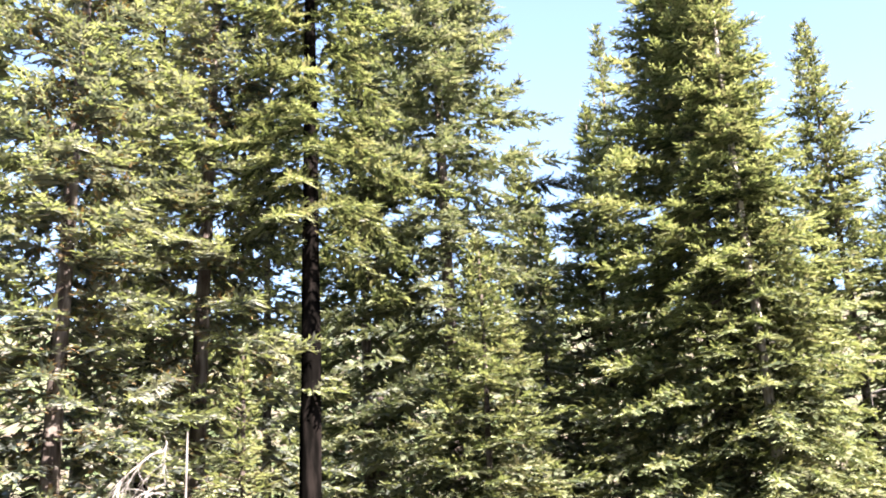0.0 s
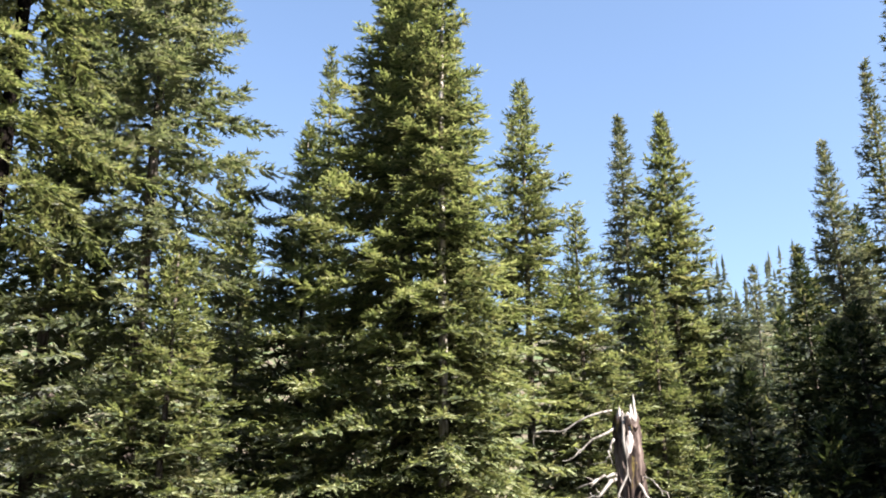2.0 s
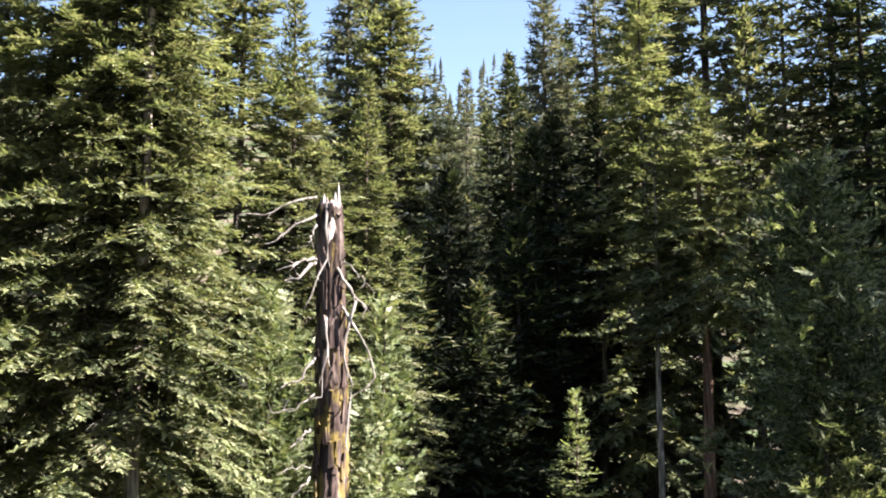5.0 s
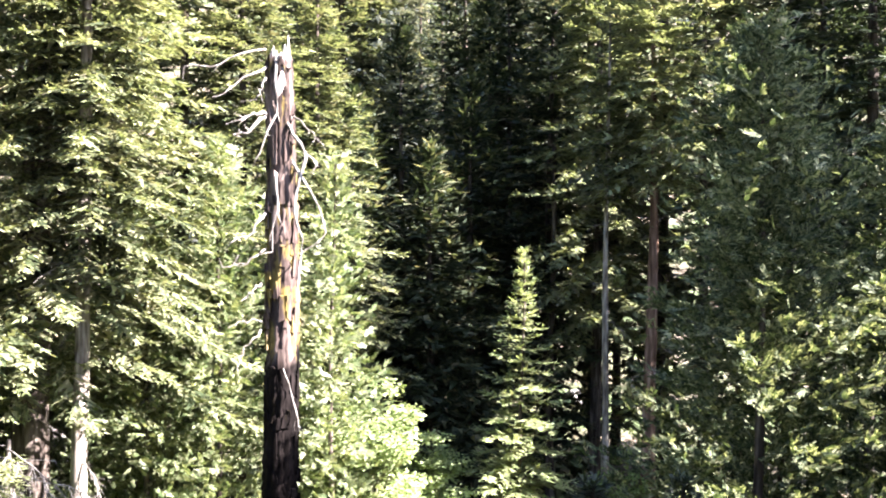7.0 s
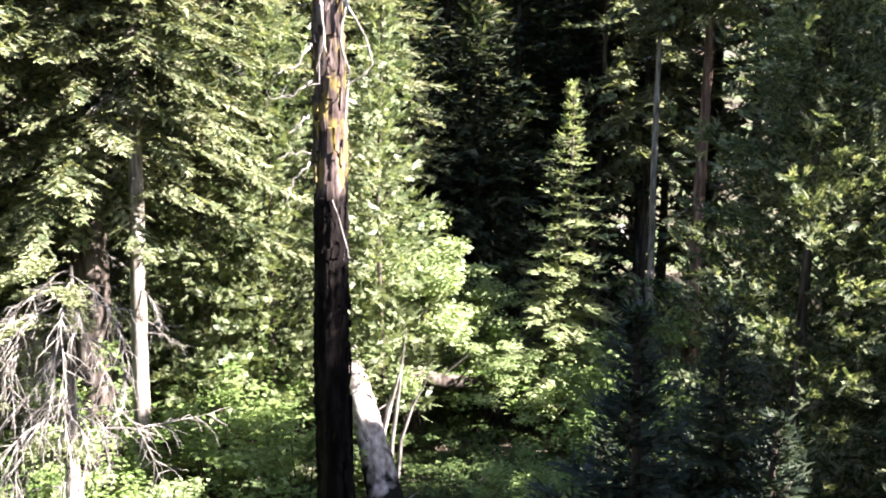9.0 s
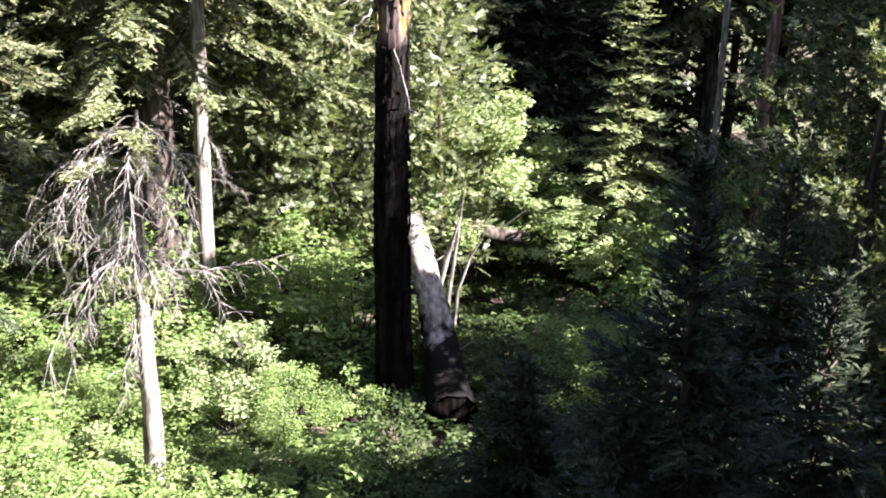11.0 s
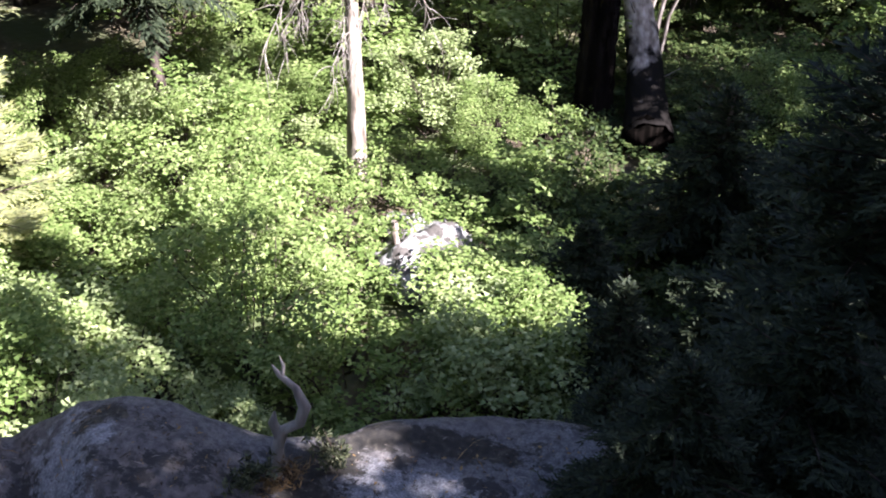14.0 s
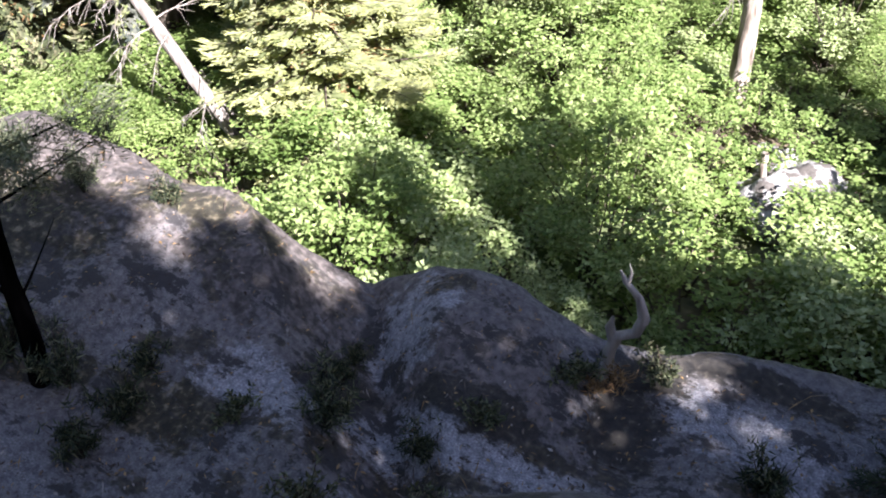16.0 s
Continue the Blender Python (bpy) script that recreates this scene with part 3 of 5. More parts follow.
def outcrop_z(x, y):
    """Height of the bare rock: a knob under the viewpoint, a shelf below it, and a steep outer face."""
    az, r = np.degrees(np.arctan2(x, y)), np.hypot(x, y)
    er, ez = np.interp(az, EDGE_AZ, EDGE_R), np.interp(az, EDGE_AZ, EDGE_Z)
    shelf = ez - 0.10 * (er - r) * (r < er)
    for a, d, h, s in ((-32.9, 6.9, 0.42, 0.9), (-27.7, 6.1, 0.18, 0.7), (-50.0, 8.3, 0.4, 1.1), (-40.2, 6.6, -0.28, 0.7), (-20.0, 5.6, -0.25, 0.55), (-31.8, 4.5, 0.35, 0.8), (-52.9, 5.2, 0.25, 0.9), (-57.8, 10.2, 0.35, 0.9)):
        px, py = place(a, d)
        shelf = shelf + h * np.exp(-((x - px) ** 2 + (y - py) ** 2) / (2 * s * s))
    knob = 10.25
    k = smooth(1.2, 4.3, r) * smooth(120, 75, np.abs(az + 15))
    z = knob * (1 - k) + shelf * k
    fall = smooth(0.0, 2.6, r - er)
    z = z * (1 - fall) + (-0.8) * fall
    z = z - 0.1225 * smooth(-0.9, 0.1, r - er)
    ripple = 0.10 * np.sin(1.7 * x + 0.8 * y) * np.sin(1.3 * y - 0.6 * x + 1) + 0.05 * np.sin(4.1 * x + 1.1 * np.sin(2 * y)) * np.sin(3.7 * y + 0.7)
    return z + ripple * (1 - 0.5 * fall)


def build_outcrop():
    a = np.radians(np.concatenate([np.linspace(-180, -76, 24)[:-1], np.linspace(-76, 30, 180), np.linspace(30, 180, 30)[1:]]))
    r = np.concatenate([np.linspace(0.05, 3.5, 12)[:-1], np.linspace(3.5, 12.5, 90), np.linspace(12.5, 19.0, 12)[1:]])
    A, Rr = np.meshgrid(a, r, indexing="ij")
    x, y = Rr * np.sin(A), Rr * np.cos(A)
    z = outcrop_z(x, y)
    rough = np.array([noise.fractal(Vector((px * 1.6, py * 1.6, 3.0)), 0.9, 2.1, 5) for px, py in zip(x.ravel(), y.ravel())]).reshape(x.shape)
    z = z + 0.055 * rough
    v = np.stack([x, y, z], -1).reshape(-1, 3)
    na, nr = len(a), len(r)
    i, j = np.meshgrid(np.arange(na - 1), np.arange(nr - 1), indexing="ij")
    f = np.stack([i * nr + j, i * nr + j + 1, (i + 1) * nr + j + 1, (i + 1) * nr + j], -1).reshape(-1, 4)
    tagged(new("granite_outcrop", raw_mesh("granite_outcrop", v, f, [GRANITE], smooth=True)), "grey weathered granite outcrop with brown lichen and needle litter", "rock", kind="structure")


build_outcrop()

# ---- conifers ----
def conifer(name, label, azimuth, distance, top_elevation, crown_from, radius, style, seed, branches, grain=1.0, mats=(FIR, FIR_TIP), wood=BARK_FIR, r_trunk=0.3, lean=(0, 0), ragged=0.25, belly=0.15, dead=0, dead_reach=1.5, dead_mat=DEADWOOD, dead_z=None, group="conifers in the ravine", side=None, flat=1.0, dead_front=False):
    """A standing conifer whose tip is seen at the given elevation from the viewpoint."""
    x, y = place(azimuth, distance)
    gz = float(ground_z(x, y))
    height = EYE_Z + distance * math.tan(radians(top_elevation)) - gz
    radius, branches = radius * (1.25 if distance < 40 else 1.5), int(branches * (1.25 if distance < 40 else 1.5))
    grain = grain * (1.22 if distance > 40 else 1.07 if distance > 24 else 1.0)
    tree = tagged(new(name), label, "tree", group)
    tree.location = (x, y, gz - 0.1)
    part_of(tree, "trunk", trunk_mesh(seed, height * 0.985, r_trunk, 0.025, wood, (lean[0] * 0.985, lean[1] * 0.985), 16 if distance < 34 else 10, 36 if distance < 34 else 20))
    needles, limbs = crown_mesh(seed + 1, height, crown_from, radius, style, branches, grain, list(mats), lean, ragged, belly, side, flat)
    part_of(tree, "crown", needles)
    if distance < 22 and top_elevation < 60:
        tagged(part_of(tree, "limbwork", limbs), "brown limbs inside the crown", kind="stuff")
    if dead:
        lo, hi = dead_z or (crown_from * 0.45, crown_from * 1.1)
        for me in dead_limbs(seed + 2, lo, hi, dead, dead_reach, r_trunk * 0.8, dead_mat, facing=(math.atan2(-y, -x), 0.45) if dead_front else None):
            part_of(tree, "dead_branch", me, "bare bleached dead branch")
    return tree


FIRS = (FIR, FIR_TIP)
FIR_LABEL = "tall green fir with layered drooping sprays"
# the great fir with the pale trunk and its neighbours
conifer("fir_tree", "massive fir with a thick dark trunk and bright boughs", -12.5, 29.0, 36.9, 8.8, 5.2, "fir", 11, 440, 0.9, (FIR_MID, FIR_TIP), BARK_FIR, 0.58, (0.55, 0), dead=16, dead_reach=2.2, dead_z=(6.0, 20.0), belly=0.1)
conifer("fir_tree", "tall fir with yellow-green tips and a grey trunk", -10.0, 26.6, 36.4, 10.8, 2.5, "fir", 21, 300, 0.9, FIRS, BARK_PALE, 0.235, (0.35, 0), dead=8, dead_reach=1.2)
conifer("fir_tree", "dark green fir crowded by a taller fir", -17.8, 33.0, 26.2, 5.0, 4.2, "fir", 31, 270, 1.1, (FIR_MID, FIR_TIP), BARK_FIR, 0.26)
conifer("pine_tree", "slender pine with a thin tufted top", -16.6, 42.0, 30.6, 12.0, 2.2, "fir", 41, 130, 1.25, (PINE, FIR), BARK_FIR, 0.3, ragged=0.5)
conifer("fir_tree", FIR_LABEL, -4.5, 38.0, 28.6, 8.0, 4.4, "fir", 51, 300, 1.0, FIRS, BARK_FIR, 0.3)
conifer("fir_tree", "bright green fir of middle height with dense sprays", -1.4, 34.0, 21.3, 5.0, 3.7, "fir", 61, 280, 0.95, FIRS, BARK_FIR, 0.24)
conifer("fir_tree", "bright green young fir behind the snag", 2.8, 36.0, 17.1, 5.5, 3.0, "fir", 71, 260, 0.95, FIRS, BARK_FIR, 0.2)
conifer("fir_tree", "slim grey-green fir standing beside its twin", 1.6, 55.0, 26.5, 10.0, 2.7, "fir", 81, 270, 1.2, (FIR_BLUE, FIR), BARK_FIR, 0.32)
conifer("fir_tree", "slim dark green fir with a pointed top", 4.1, 50.0, 26.2, 6.0, 4.0, "fir", 91, 320, 1.2, FIRS, BARK_FIR, 0.34)
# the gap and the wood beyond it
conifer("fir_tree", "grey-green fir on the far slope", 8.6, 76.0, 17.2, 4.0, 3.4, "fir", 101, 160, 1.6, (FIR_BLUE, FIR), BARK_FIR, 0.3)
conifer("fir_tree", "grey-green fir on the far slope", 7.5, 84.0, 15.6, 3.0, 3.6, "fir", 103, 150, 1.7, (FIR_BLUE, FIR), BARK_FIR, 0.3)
# needles here carry the neighbours' shade in their colour
conifer("fir_tree", "fir coloured dark for the shade of its neighbours", 11.1, 56.0, 18.1, 4.0, 3.6, "fir", 111, 200, 1.4, (FIR_SHADED, FIR), BARK_FIR, 0.3)
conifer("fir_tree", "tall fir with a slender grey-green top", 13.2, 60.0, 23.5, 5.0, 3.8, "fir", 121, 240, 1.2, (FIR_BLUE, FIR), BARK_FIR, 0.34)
conifer("fir_tree", "fir coloured dark for the shade of its neighbours", 13.6, 49.0, 15.0, 3.0, 3.2, "fir", 125, 180, 1.5, (FIR_SHADED, FIR), BARK_FIR, 0.3)
conifer("fir_tree", "narrow spire-topped dark fir", 16.1, 57.0, 27.5, 6.0, 2.5, "fir", 131, 230, 1.2, (FIR, FIR_BLUE), BARK_FIR, 0.34)
conifer("fir_tree", "tall narrow dark fir", 18.3, 62.0, 32.6, 8.0, 3.4, "fir", 141, 240, 1.3, (FIR, FIR_BLUE), BARK_FIR, 0.38)
conifer("fir_tree", FIR_LABEL, 18.7, 44.0, 25.0, 8.0, 2.9, "fir", 151, 200, 1.1, (FIR_TIP, FIR), BARK_FIR, 0.28)
conifer("pine_tree", "large broad pine with tufted limbs", 22.3, 50.0, 33.6, 9.0, 5.8, "fir", 161, 400, 1.45, (PINE, FIR), BARK_FIR, 0.42, dead=4, dead_reach=2.0, dead_z=(18, 26))
conifer("fir_tree", "bright green fir with a bare reddish trunk", 21.7, 37.0, 16.2, 14.0, 2.6, "fir", 171, 150, 0.95, (FIR_TIP, FIR), BARK_RED, 0.3, dead=6, dead_reach=1.4, belly=0.1)
conifer("fir_tree", "thin fir with a bare pole-like trunk", 19.2, 37.5, 13.5, 13.0, 1.6, "fir", 175, 60, 1.1, FIRS, BARK_PALE, 0.17, dead=4, dead_reach=1.2)
conifer("fir_tree", "dark fir with a dead white twig", 29.0, 48.0, 32.6, 6.0, 3.2, "fir", 181, 240, 1.1, FIRS, BARK_FIR, 0.34, dead=3, dead_reach=1.6, dead_z=(17, 22))
# the dim edge of the wood beside the cedars, needles coloured dark for shade
conifer("fir_tree", "dim fir with a dark trunk and bare lower limbs", 32.9, 34.0, 23.6, 9.0, 3.0, "fir", 183, 190, 1.2, (FIR_SHADED,), BARK_DARKER, 0.34, dead=22, dead_reach=2.6, dead_z=(9, 20))
conifer("fir_tree", "dim fir deep in the wood", 36.3, 38.0, 26.6, 3.0, 3.6, "fir", 185, 200, 1.5, (FIR_SHADED,), BARK_DARKER, 0.3)
conifer("fir_tree", "dim fir deep in the wood", 30.5, 45.0, 25.6, 3.0, 3.6, "fir", 187, 200, 1.6, (FIR_SHADED,), BARK_DARKER, 0.3)
conifer("fir_tree", "dim fir deep in the wood", 34.4, 52.0, 26.6, 3.0, 4.0, "fir", 189, 190, 1.7, (FIR_SHADED,), BARK_DARKER, 0.3)
# cedars at the ravine floor
CEDARS = (CEDAR,)
for i, (a, d, e, r) in enumerate(((-11.6, 37.0, 0.5, 2.3), (-14.2, 35.0, -1.0, 2.2), (-17.0, 31.0, -4.5, 2.1), (-5.8, 38.0, 2.0, 2.2))):
    conifer("cedar_tree", "young incense cedar with bright flat sprays", a, d, e, 1.0, r, "cedar", 1191 + 2 * i, 130, 1.15, CEDARS, BARK_FIR, 0.1)
conifer("cedar_tree", "young incense cedar with bright flat sprays", 3.7, 29.0, 4.5, 2.0, 1.75, "cedar", 191, 150, 0.95, CEDARS, BARK_FIR, 0.1)
conifer("cedar_tree", "young incense cedar with bright flat sprays", -2.6, 29.5, 5.0, 2.0, 2.5, "cedar", 193, 170, 0.95, CEDARS, BARK_FIR, 0.1)
conifer("cedar_tree", "young incense cedar with bright flat sprays", -6.5, 30.5, 3.0, 2.0, 2.4, "cedar", 195, 160, 0.95, CEDARS, BARK_FIR, 0.1)
conifer("cedar_tree", "young incense cedar with bright flat sprays", -8.0, 36.0, 3.5, 2.0, 2.3, "cedar", 197, 140, 1.0, CEDARS, BARK_FIR, 0.1)
conifer("cedar_tree", "broad incense cedar with glossy hanging sprays", 27.4, 22.0, 11.5, 1.2, 3.3, "cedar", 201, 300, 0.9, (CEDAR_SHADED,), BARK_FIR, 0.15)
conifer("cedar_tree", "broad incense cedar with glossy hanging sprays", 34.4, 24.0, 6.0, 1.2, 3.0, "cedar", 203, 240, 0.95, (CEDAR_SHADED,), BARK_FIR, 0.15)
conifer("fir_sapling", "slender bright green fir sapling with open whorls", 14.5, 32.0, -0.8, 1.0, 1.75, "fir", 211, 130, 0.9, (FIR_TIP, LEAF_PALE), BARK_FIR, 0.09, ragged=0.3, flat=0.6)
# the stand of firs round the dark trunk
conifer("pine_tree", "tall airy pine with a grey trunk and tufted limbs", -26.9, 31.0, 46.0, 6.0, 4.9, "fir", 221, 440, 1.0, (PINE, FIR_BLUE), BARK_FIR, 0.32, ragged=0.3)
conifer("fir_tree", "bright young fir with spreading layered sprays", -25.1, 25.0, 19.8, 5.5, 3.5, "fir", 231, 220, 0.88, FIRS, BARK_FIR, 0.2)
# this trunk's shade comes from its near-black bark colour
conifer("fir_tree", "tall fir with a thick bare trunk coloured near-black for shade", -35.0, 22.0, 48.0, 20.0, 2.5, "fir", 241, 150, 0.8, FIRS, BARK_DARK, 0.37, ragged=0.5)
# added fir, coloured dark to stand in for shaded boughs of its neighbour
conifer("fir_tree", "added fir with shade-darkened drooping boughs beside the dead tree", -25.4, 20.5, -4.0, 5.0, 2.0, "fir", 233, 150, 0.8, (FIR_SHADED,), BARK_DARKER, 0.16)
conifer("fir_tree", "fir with yellowing layered sprays", -41.0, 24.0, 46.0, 7.0, 3.6, "fir", 251, 300, 0.92, (FIR_BLUE, FIR_TIP, BROWN), BARK_FIR, 0.3, dead=9, dead_reach=6.0, dead_z=(12.5, 15.0), dead_front=True)
conifer("fir_tree", "fir with yellowing layered sprays", -48.5, 22.0, 46.0, 4.0, 3.7, "fir", 261, 300, 1.0, (FIR_BLUE, FIR_TIP, BROWN), BARK_FIR, 0.3, dead=10, dead_reach=2.2, dead_z=(11, 16))
conifer("fir_tree", "fir with dense dark sprays", -56.3, 25.0, 46.0, 3.0, 3.6, "fir", 271, 170, 1.5, FIRS, BARK_FIR, 0.3)
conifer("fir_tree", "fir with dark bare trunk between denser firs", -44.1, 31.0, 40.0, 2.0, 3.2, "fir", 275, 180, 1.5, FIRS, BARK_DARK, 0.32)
conifer("fir_tree", "pale green young fir beside the dark trunk", -38.8, 19.0, 14.0, 3.0, 1.9, "fir", 281, 190, 0.76, (FIR_TIP, FIR), BARK_FIR, 0.14, ragged=0.35)
conifer("fir_tree", "low fir with heavy bright layered sprays beside the rock", -39.8, 17.6, -6.0, 0.6, 2.1, "fir", 285, 200, 0.85, (FIR_TIP, FIR_SUNLIT, BROWN), BARK_RED, 0.13, flat=0.35, ragged=0.12)
conifer("fir_tree", "fir with pale sprays beside the rock", -55.3, 24.0, 5.0, 1.0, 2.8, "fir", 287, 150, 1.06, (FIR, FIR_TIP, BROWN), BARK_FIR, 0.18, dead=8, dead_reach=1.6)
conifer("fir_tree", FIR_LABEL, -31.8, 33.0, 38.0, 4.0, 3.6, "fir", 291, 190, 1.5, FIRS, BARK_FIR, 0.3)
conifer("fir_tree", FIR_LABEL, -22.3, 44.0, 24.0, 4.0, 4.2, "fir", 293, 170, 1.7, FIRS, BARK_FIR, 0.3)
conifer("fir_tree", FIR_LABEL, -37.5, 40.0, 34.0, 4.0, 4.0, "fir", 295, 170, 1.8, FIRS, BARK_FIR, 0.3)
# firs at the foot of the outcrop, their shade put into the needle colour
conifer("fir_tree", "fir close below the outcrop with shade-darkened needles", 18.2, 8.6, -13.0, 1.0, 1.9, "fir", 301, 210, 0.6, (FIR_SHADED,), BARK_FIR, 0.16, belly=0.05)
conifer("fir_tree", "young fir close below the outcrop with shade-darkened needles", 26.2, 10.5, -18.0, 0.6, 1.7, "fir", 303, 170, 0.66, (FIR_SHADED,), BARK_FIR, 0.14, belly=0.05)
conifer("fir_tree", "young fir close below the outcrop with shade-darkened needles", 13.0, 13.4, -29.0, 0.4, 1.5, "fir", 305, 120, 0.62, (FIR_SHADED,), BARK_FIR, 0.1, belly=0.05)
conifer("fir_tree", "young fir close below the outcrop with shade-darkened needles", 16.8, 14.5, -20.0, 0.4, 1.9, "fir", 307, 130, 0.66, (FIR_SHADED,), BARK_FIR, 0.12, belly=0.05)
conifer("fir_tree", "young fir close below the outcrop with shade-darkened needles", 9.2, 17.5, -24.5, 0.4, 1.8, "fir", 309, 100, 0.7, (FIR_SHADED,), BARK_FIR, 0.1, belly=0.05)
conifer("fir_tree", "young fir close below the outcrop with shade-darkened needles", 23.4, 17.0, -13.0, 0.6, 2.0, "fir", 311, 140, 0.8, (FIR_SHADED,), BARK_FIR, 0.14, belly=0.05)
# two added firs that stand in for shaded shrubs
conifer("fir_tree", "young fir close below the outcrop with shade-darkened needles", 4.6, 11.9, -36.0, 0.3, 1.3, "fir", 313, 110, 0.6, (FIR_SHADED,), BARK_FIR, 0.08, belly=0.05)
conifer("fir_tree", "young fir close below the outcrop with shade-darkened needles", 1.6, 14.6, -33.0, 0.3, 1.2, "fir", 315, 110, 0.62, (FIR_SHADED,), BARK_FIR, 0.08, belly=0.05)
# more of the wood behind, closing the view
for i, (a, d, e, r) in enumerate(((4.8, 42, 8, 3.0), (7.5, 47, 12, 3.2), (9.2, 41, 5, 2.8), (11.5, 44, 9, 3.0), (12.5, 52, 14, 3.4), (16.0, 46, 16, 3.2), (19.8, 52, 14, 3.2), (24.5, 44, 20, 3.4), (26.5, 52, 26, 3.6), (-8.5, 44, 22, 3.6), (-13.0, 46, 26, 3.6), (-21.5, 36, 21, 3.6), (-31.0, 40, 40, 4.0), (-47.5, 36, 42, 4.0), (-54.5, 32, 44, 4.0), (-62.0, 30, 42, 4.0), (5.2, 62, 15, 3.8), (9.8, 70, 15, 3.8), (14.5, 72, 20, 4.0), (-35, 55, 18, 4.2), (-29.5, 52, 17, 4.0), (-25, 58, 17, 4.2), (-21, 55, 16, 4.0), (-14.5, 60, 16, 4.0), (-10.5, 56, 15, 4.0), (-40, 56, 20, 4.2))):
    # right of the gap the wood's shade is coloured into the needles
    conifer("fir_tree", "green fir among others deep in the wood", a, d, e, 2.0, r, "fir", 700 + 5 * i, 150, 1.5 if a > 15 else 2.2, (FIR_SHADED, FIR) if 4 < a < 17 else FIRS, BARK_FIR, 0.27)
# unseen firs added on the sunny side, beside the viewpoint, to cast shade
for i, (x, y, top, r) in enumerate(((7.6, 6.2, 17.0, 2.2), (9.6, 5.0, 20.0, 2.3), (11.6, 4.0, 20.0, 1.7), (13.4, 2.0, 15.5, 1.8), (12.2, 6.6, 13.6, 2.0), (12.6, 9.0, 14.4, 2.1), (14.2, 5.6, 15.0, 2.1), (14.4, 8.4, 16.2, 2.3), (14.8, 11.4, 18.8, 2.3), (16.8, 7.4, 16.8, 2.3), (17.4, 10.2, 17.6, 2.3), (17.4, 13.6, 15.0, 1.8), (20.2, 15.8, 13.0, 2.0), (18.4, 22.8, 15.5, 2.0), (19.8, 20.6, 16.5, 1.9), (17.8, 18.0, 17.0, 1.9), (18.8, 15.4, 16.0, 1.9), (21.0, 25.2, 17.0, 1.9), (27.4, 31.2, 32.0, 2.6), (29.6, 34.8, 34.0, 2.6))):
    d = math.hypot(x, y)
    conifer("fir_tree", "unseen tall fir added to shade the foot of the outcrop", math.degrees(math.atan2(x, y)), d, math.degrees(math.atan2(top - EYE_Z, d)), 1.5, r, "fir", 400 + 7 * i, 340, 2.5, FIRS, BARK_FIR, 0.28)


# two unseen high crowns, added to shade the cedars and the left slope
conifer("fir_tree", "unseen high-crowned fir added to shade the cedars", 53.0, 25.0, 29.0, 21.5, 2.0, "fir", 495, 150, 2.0, FIRS, BARK_FIR, 0.28)
conifer("fir_tree", "unseen high-crowned fir added to shade the slope", 48.9, 18.6, 42.5, 23.0, 1.5, "fir", 497, 130, 2.0, FIRS, BARK_FIR, 0.28)
# unseen tall wood, added behind the viewpoint to block skylight
for i, (a, d, top) in enumerate(((152, 17, 44), (163, 22, 46), (172, 16, 42), (181, 20, 46), (190, 15, 44), (200, 21, 47), (210, 16, 45), (221, 20, 46), (232, 17, 45), (244, 21, 44), (256, 18, 46), (268, 22, 42))):
    conifer("fir_tree", "unseen tall fir added behind the outcrop to block skylight", a, d, top, 9.0, 3.4, "fir", 1400 + 7 * i, 190, 3.0, FIRS, BARK_FIR, 0.3)


def shade_pine(x, y, height, radius, seed, branches):
    """An unseen young pine, added on the bare rock behind the viewpoint to shade the ledge."""
    tree = tagged(new("pine_tree"), "unseen young pine added on the rock to shade the ledge", "tree", "young pines on the rock")
    tree.location = (x, y, float(outcrop_z(x, y)) - 0.1)
    part_of(tree, "trunk", trunk_mesh(seed, height * 0.98, 0.13, 0.02, BARK_FIR, (0, 0), 12, 20))
    needles, limbs = crown_mesh(seed, height, 1.6, radius, "pine", branches, 1.6, [PINE], (0, 0), 0.45, 0.1)
    part_of(tree, "crown", needles)
    tagged(part_of(tree, "limbwork", limbs), "brown limbs inside the crown", kind="stuff")


# thinner crowns let sun flecks through to the rock
for i, (x, y, hh, r) in enumerate(((4.9, -0.8, 7.8, 2.2), (3.2, -2.3, 7.4, 1.9), (7.6, 1.0, 8.2, 2.4), (5.6, -3.4, 9.5, 2.6), (3.0, -4.4, 9.5, 2.6), (7.2, -2.6, 9.6, 2.5), (6.2, 0.6, 6.2, 1.4), (8.9, 1.6, 6.4, 1.7), (5.5, 4.6, 10.0, 1.6), (6.9, 3.7, 7.0, 1.6), (3.5, -0.9, 6.6, 1.5), (4.7, 0.6, 7.2, 1.5), (8.8, 3.9, 6.0, 1.7), (1.4, -5.6, 9.4, 2.4), (7.8, 3.0, 5.4, 1.6), (-1.6, -5.4, 8.6, 2.4))):
    shade_pine(x, y, hh, r, 450 + 11 * i, {0: 56, 2: 58, 6: 28, 11: 28}.get(i, 64))


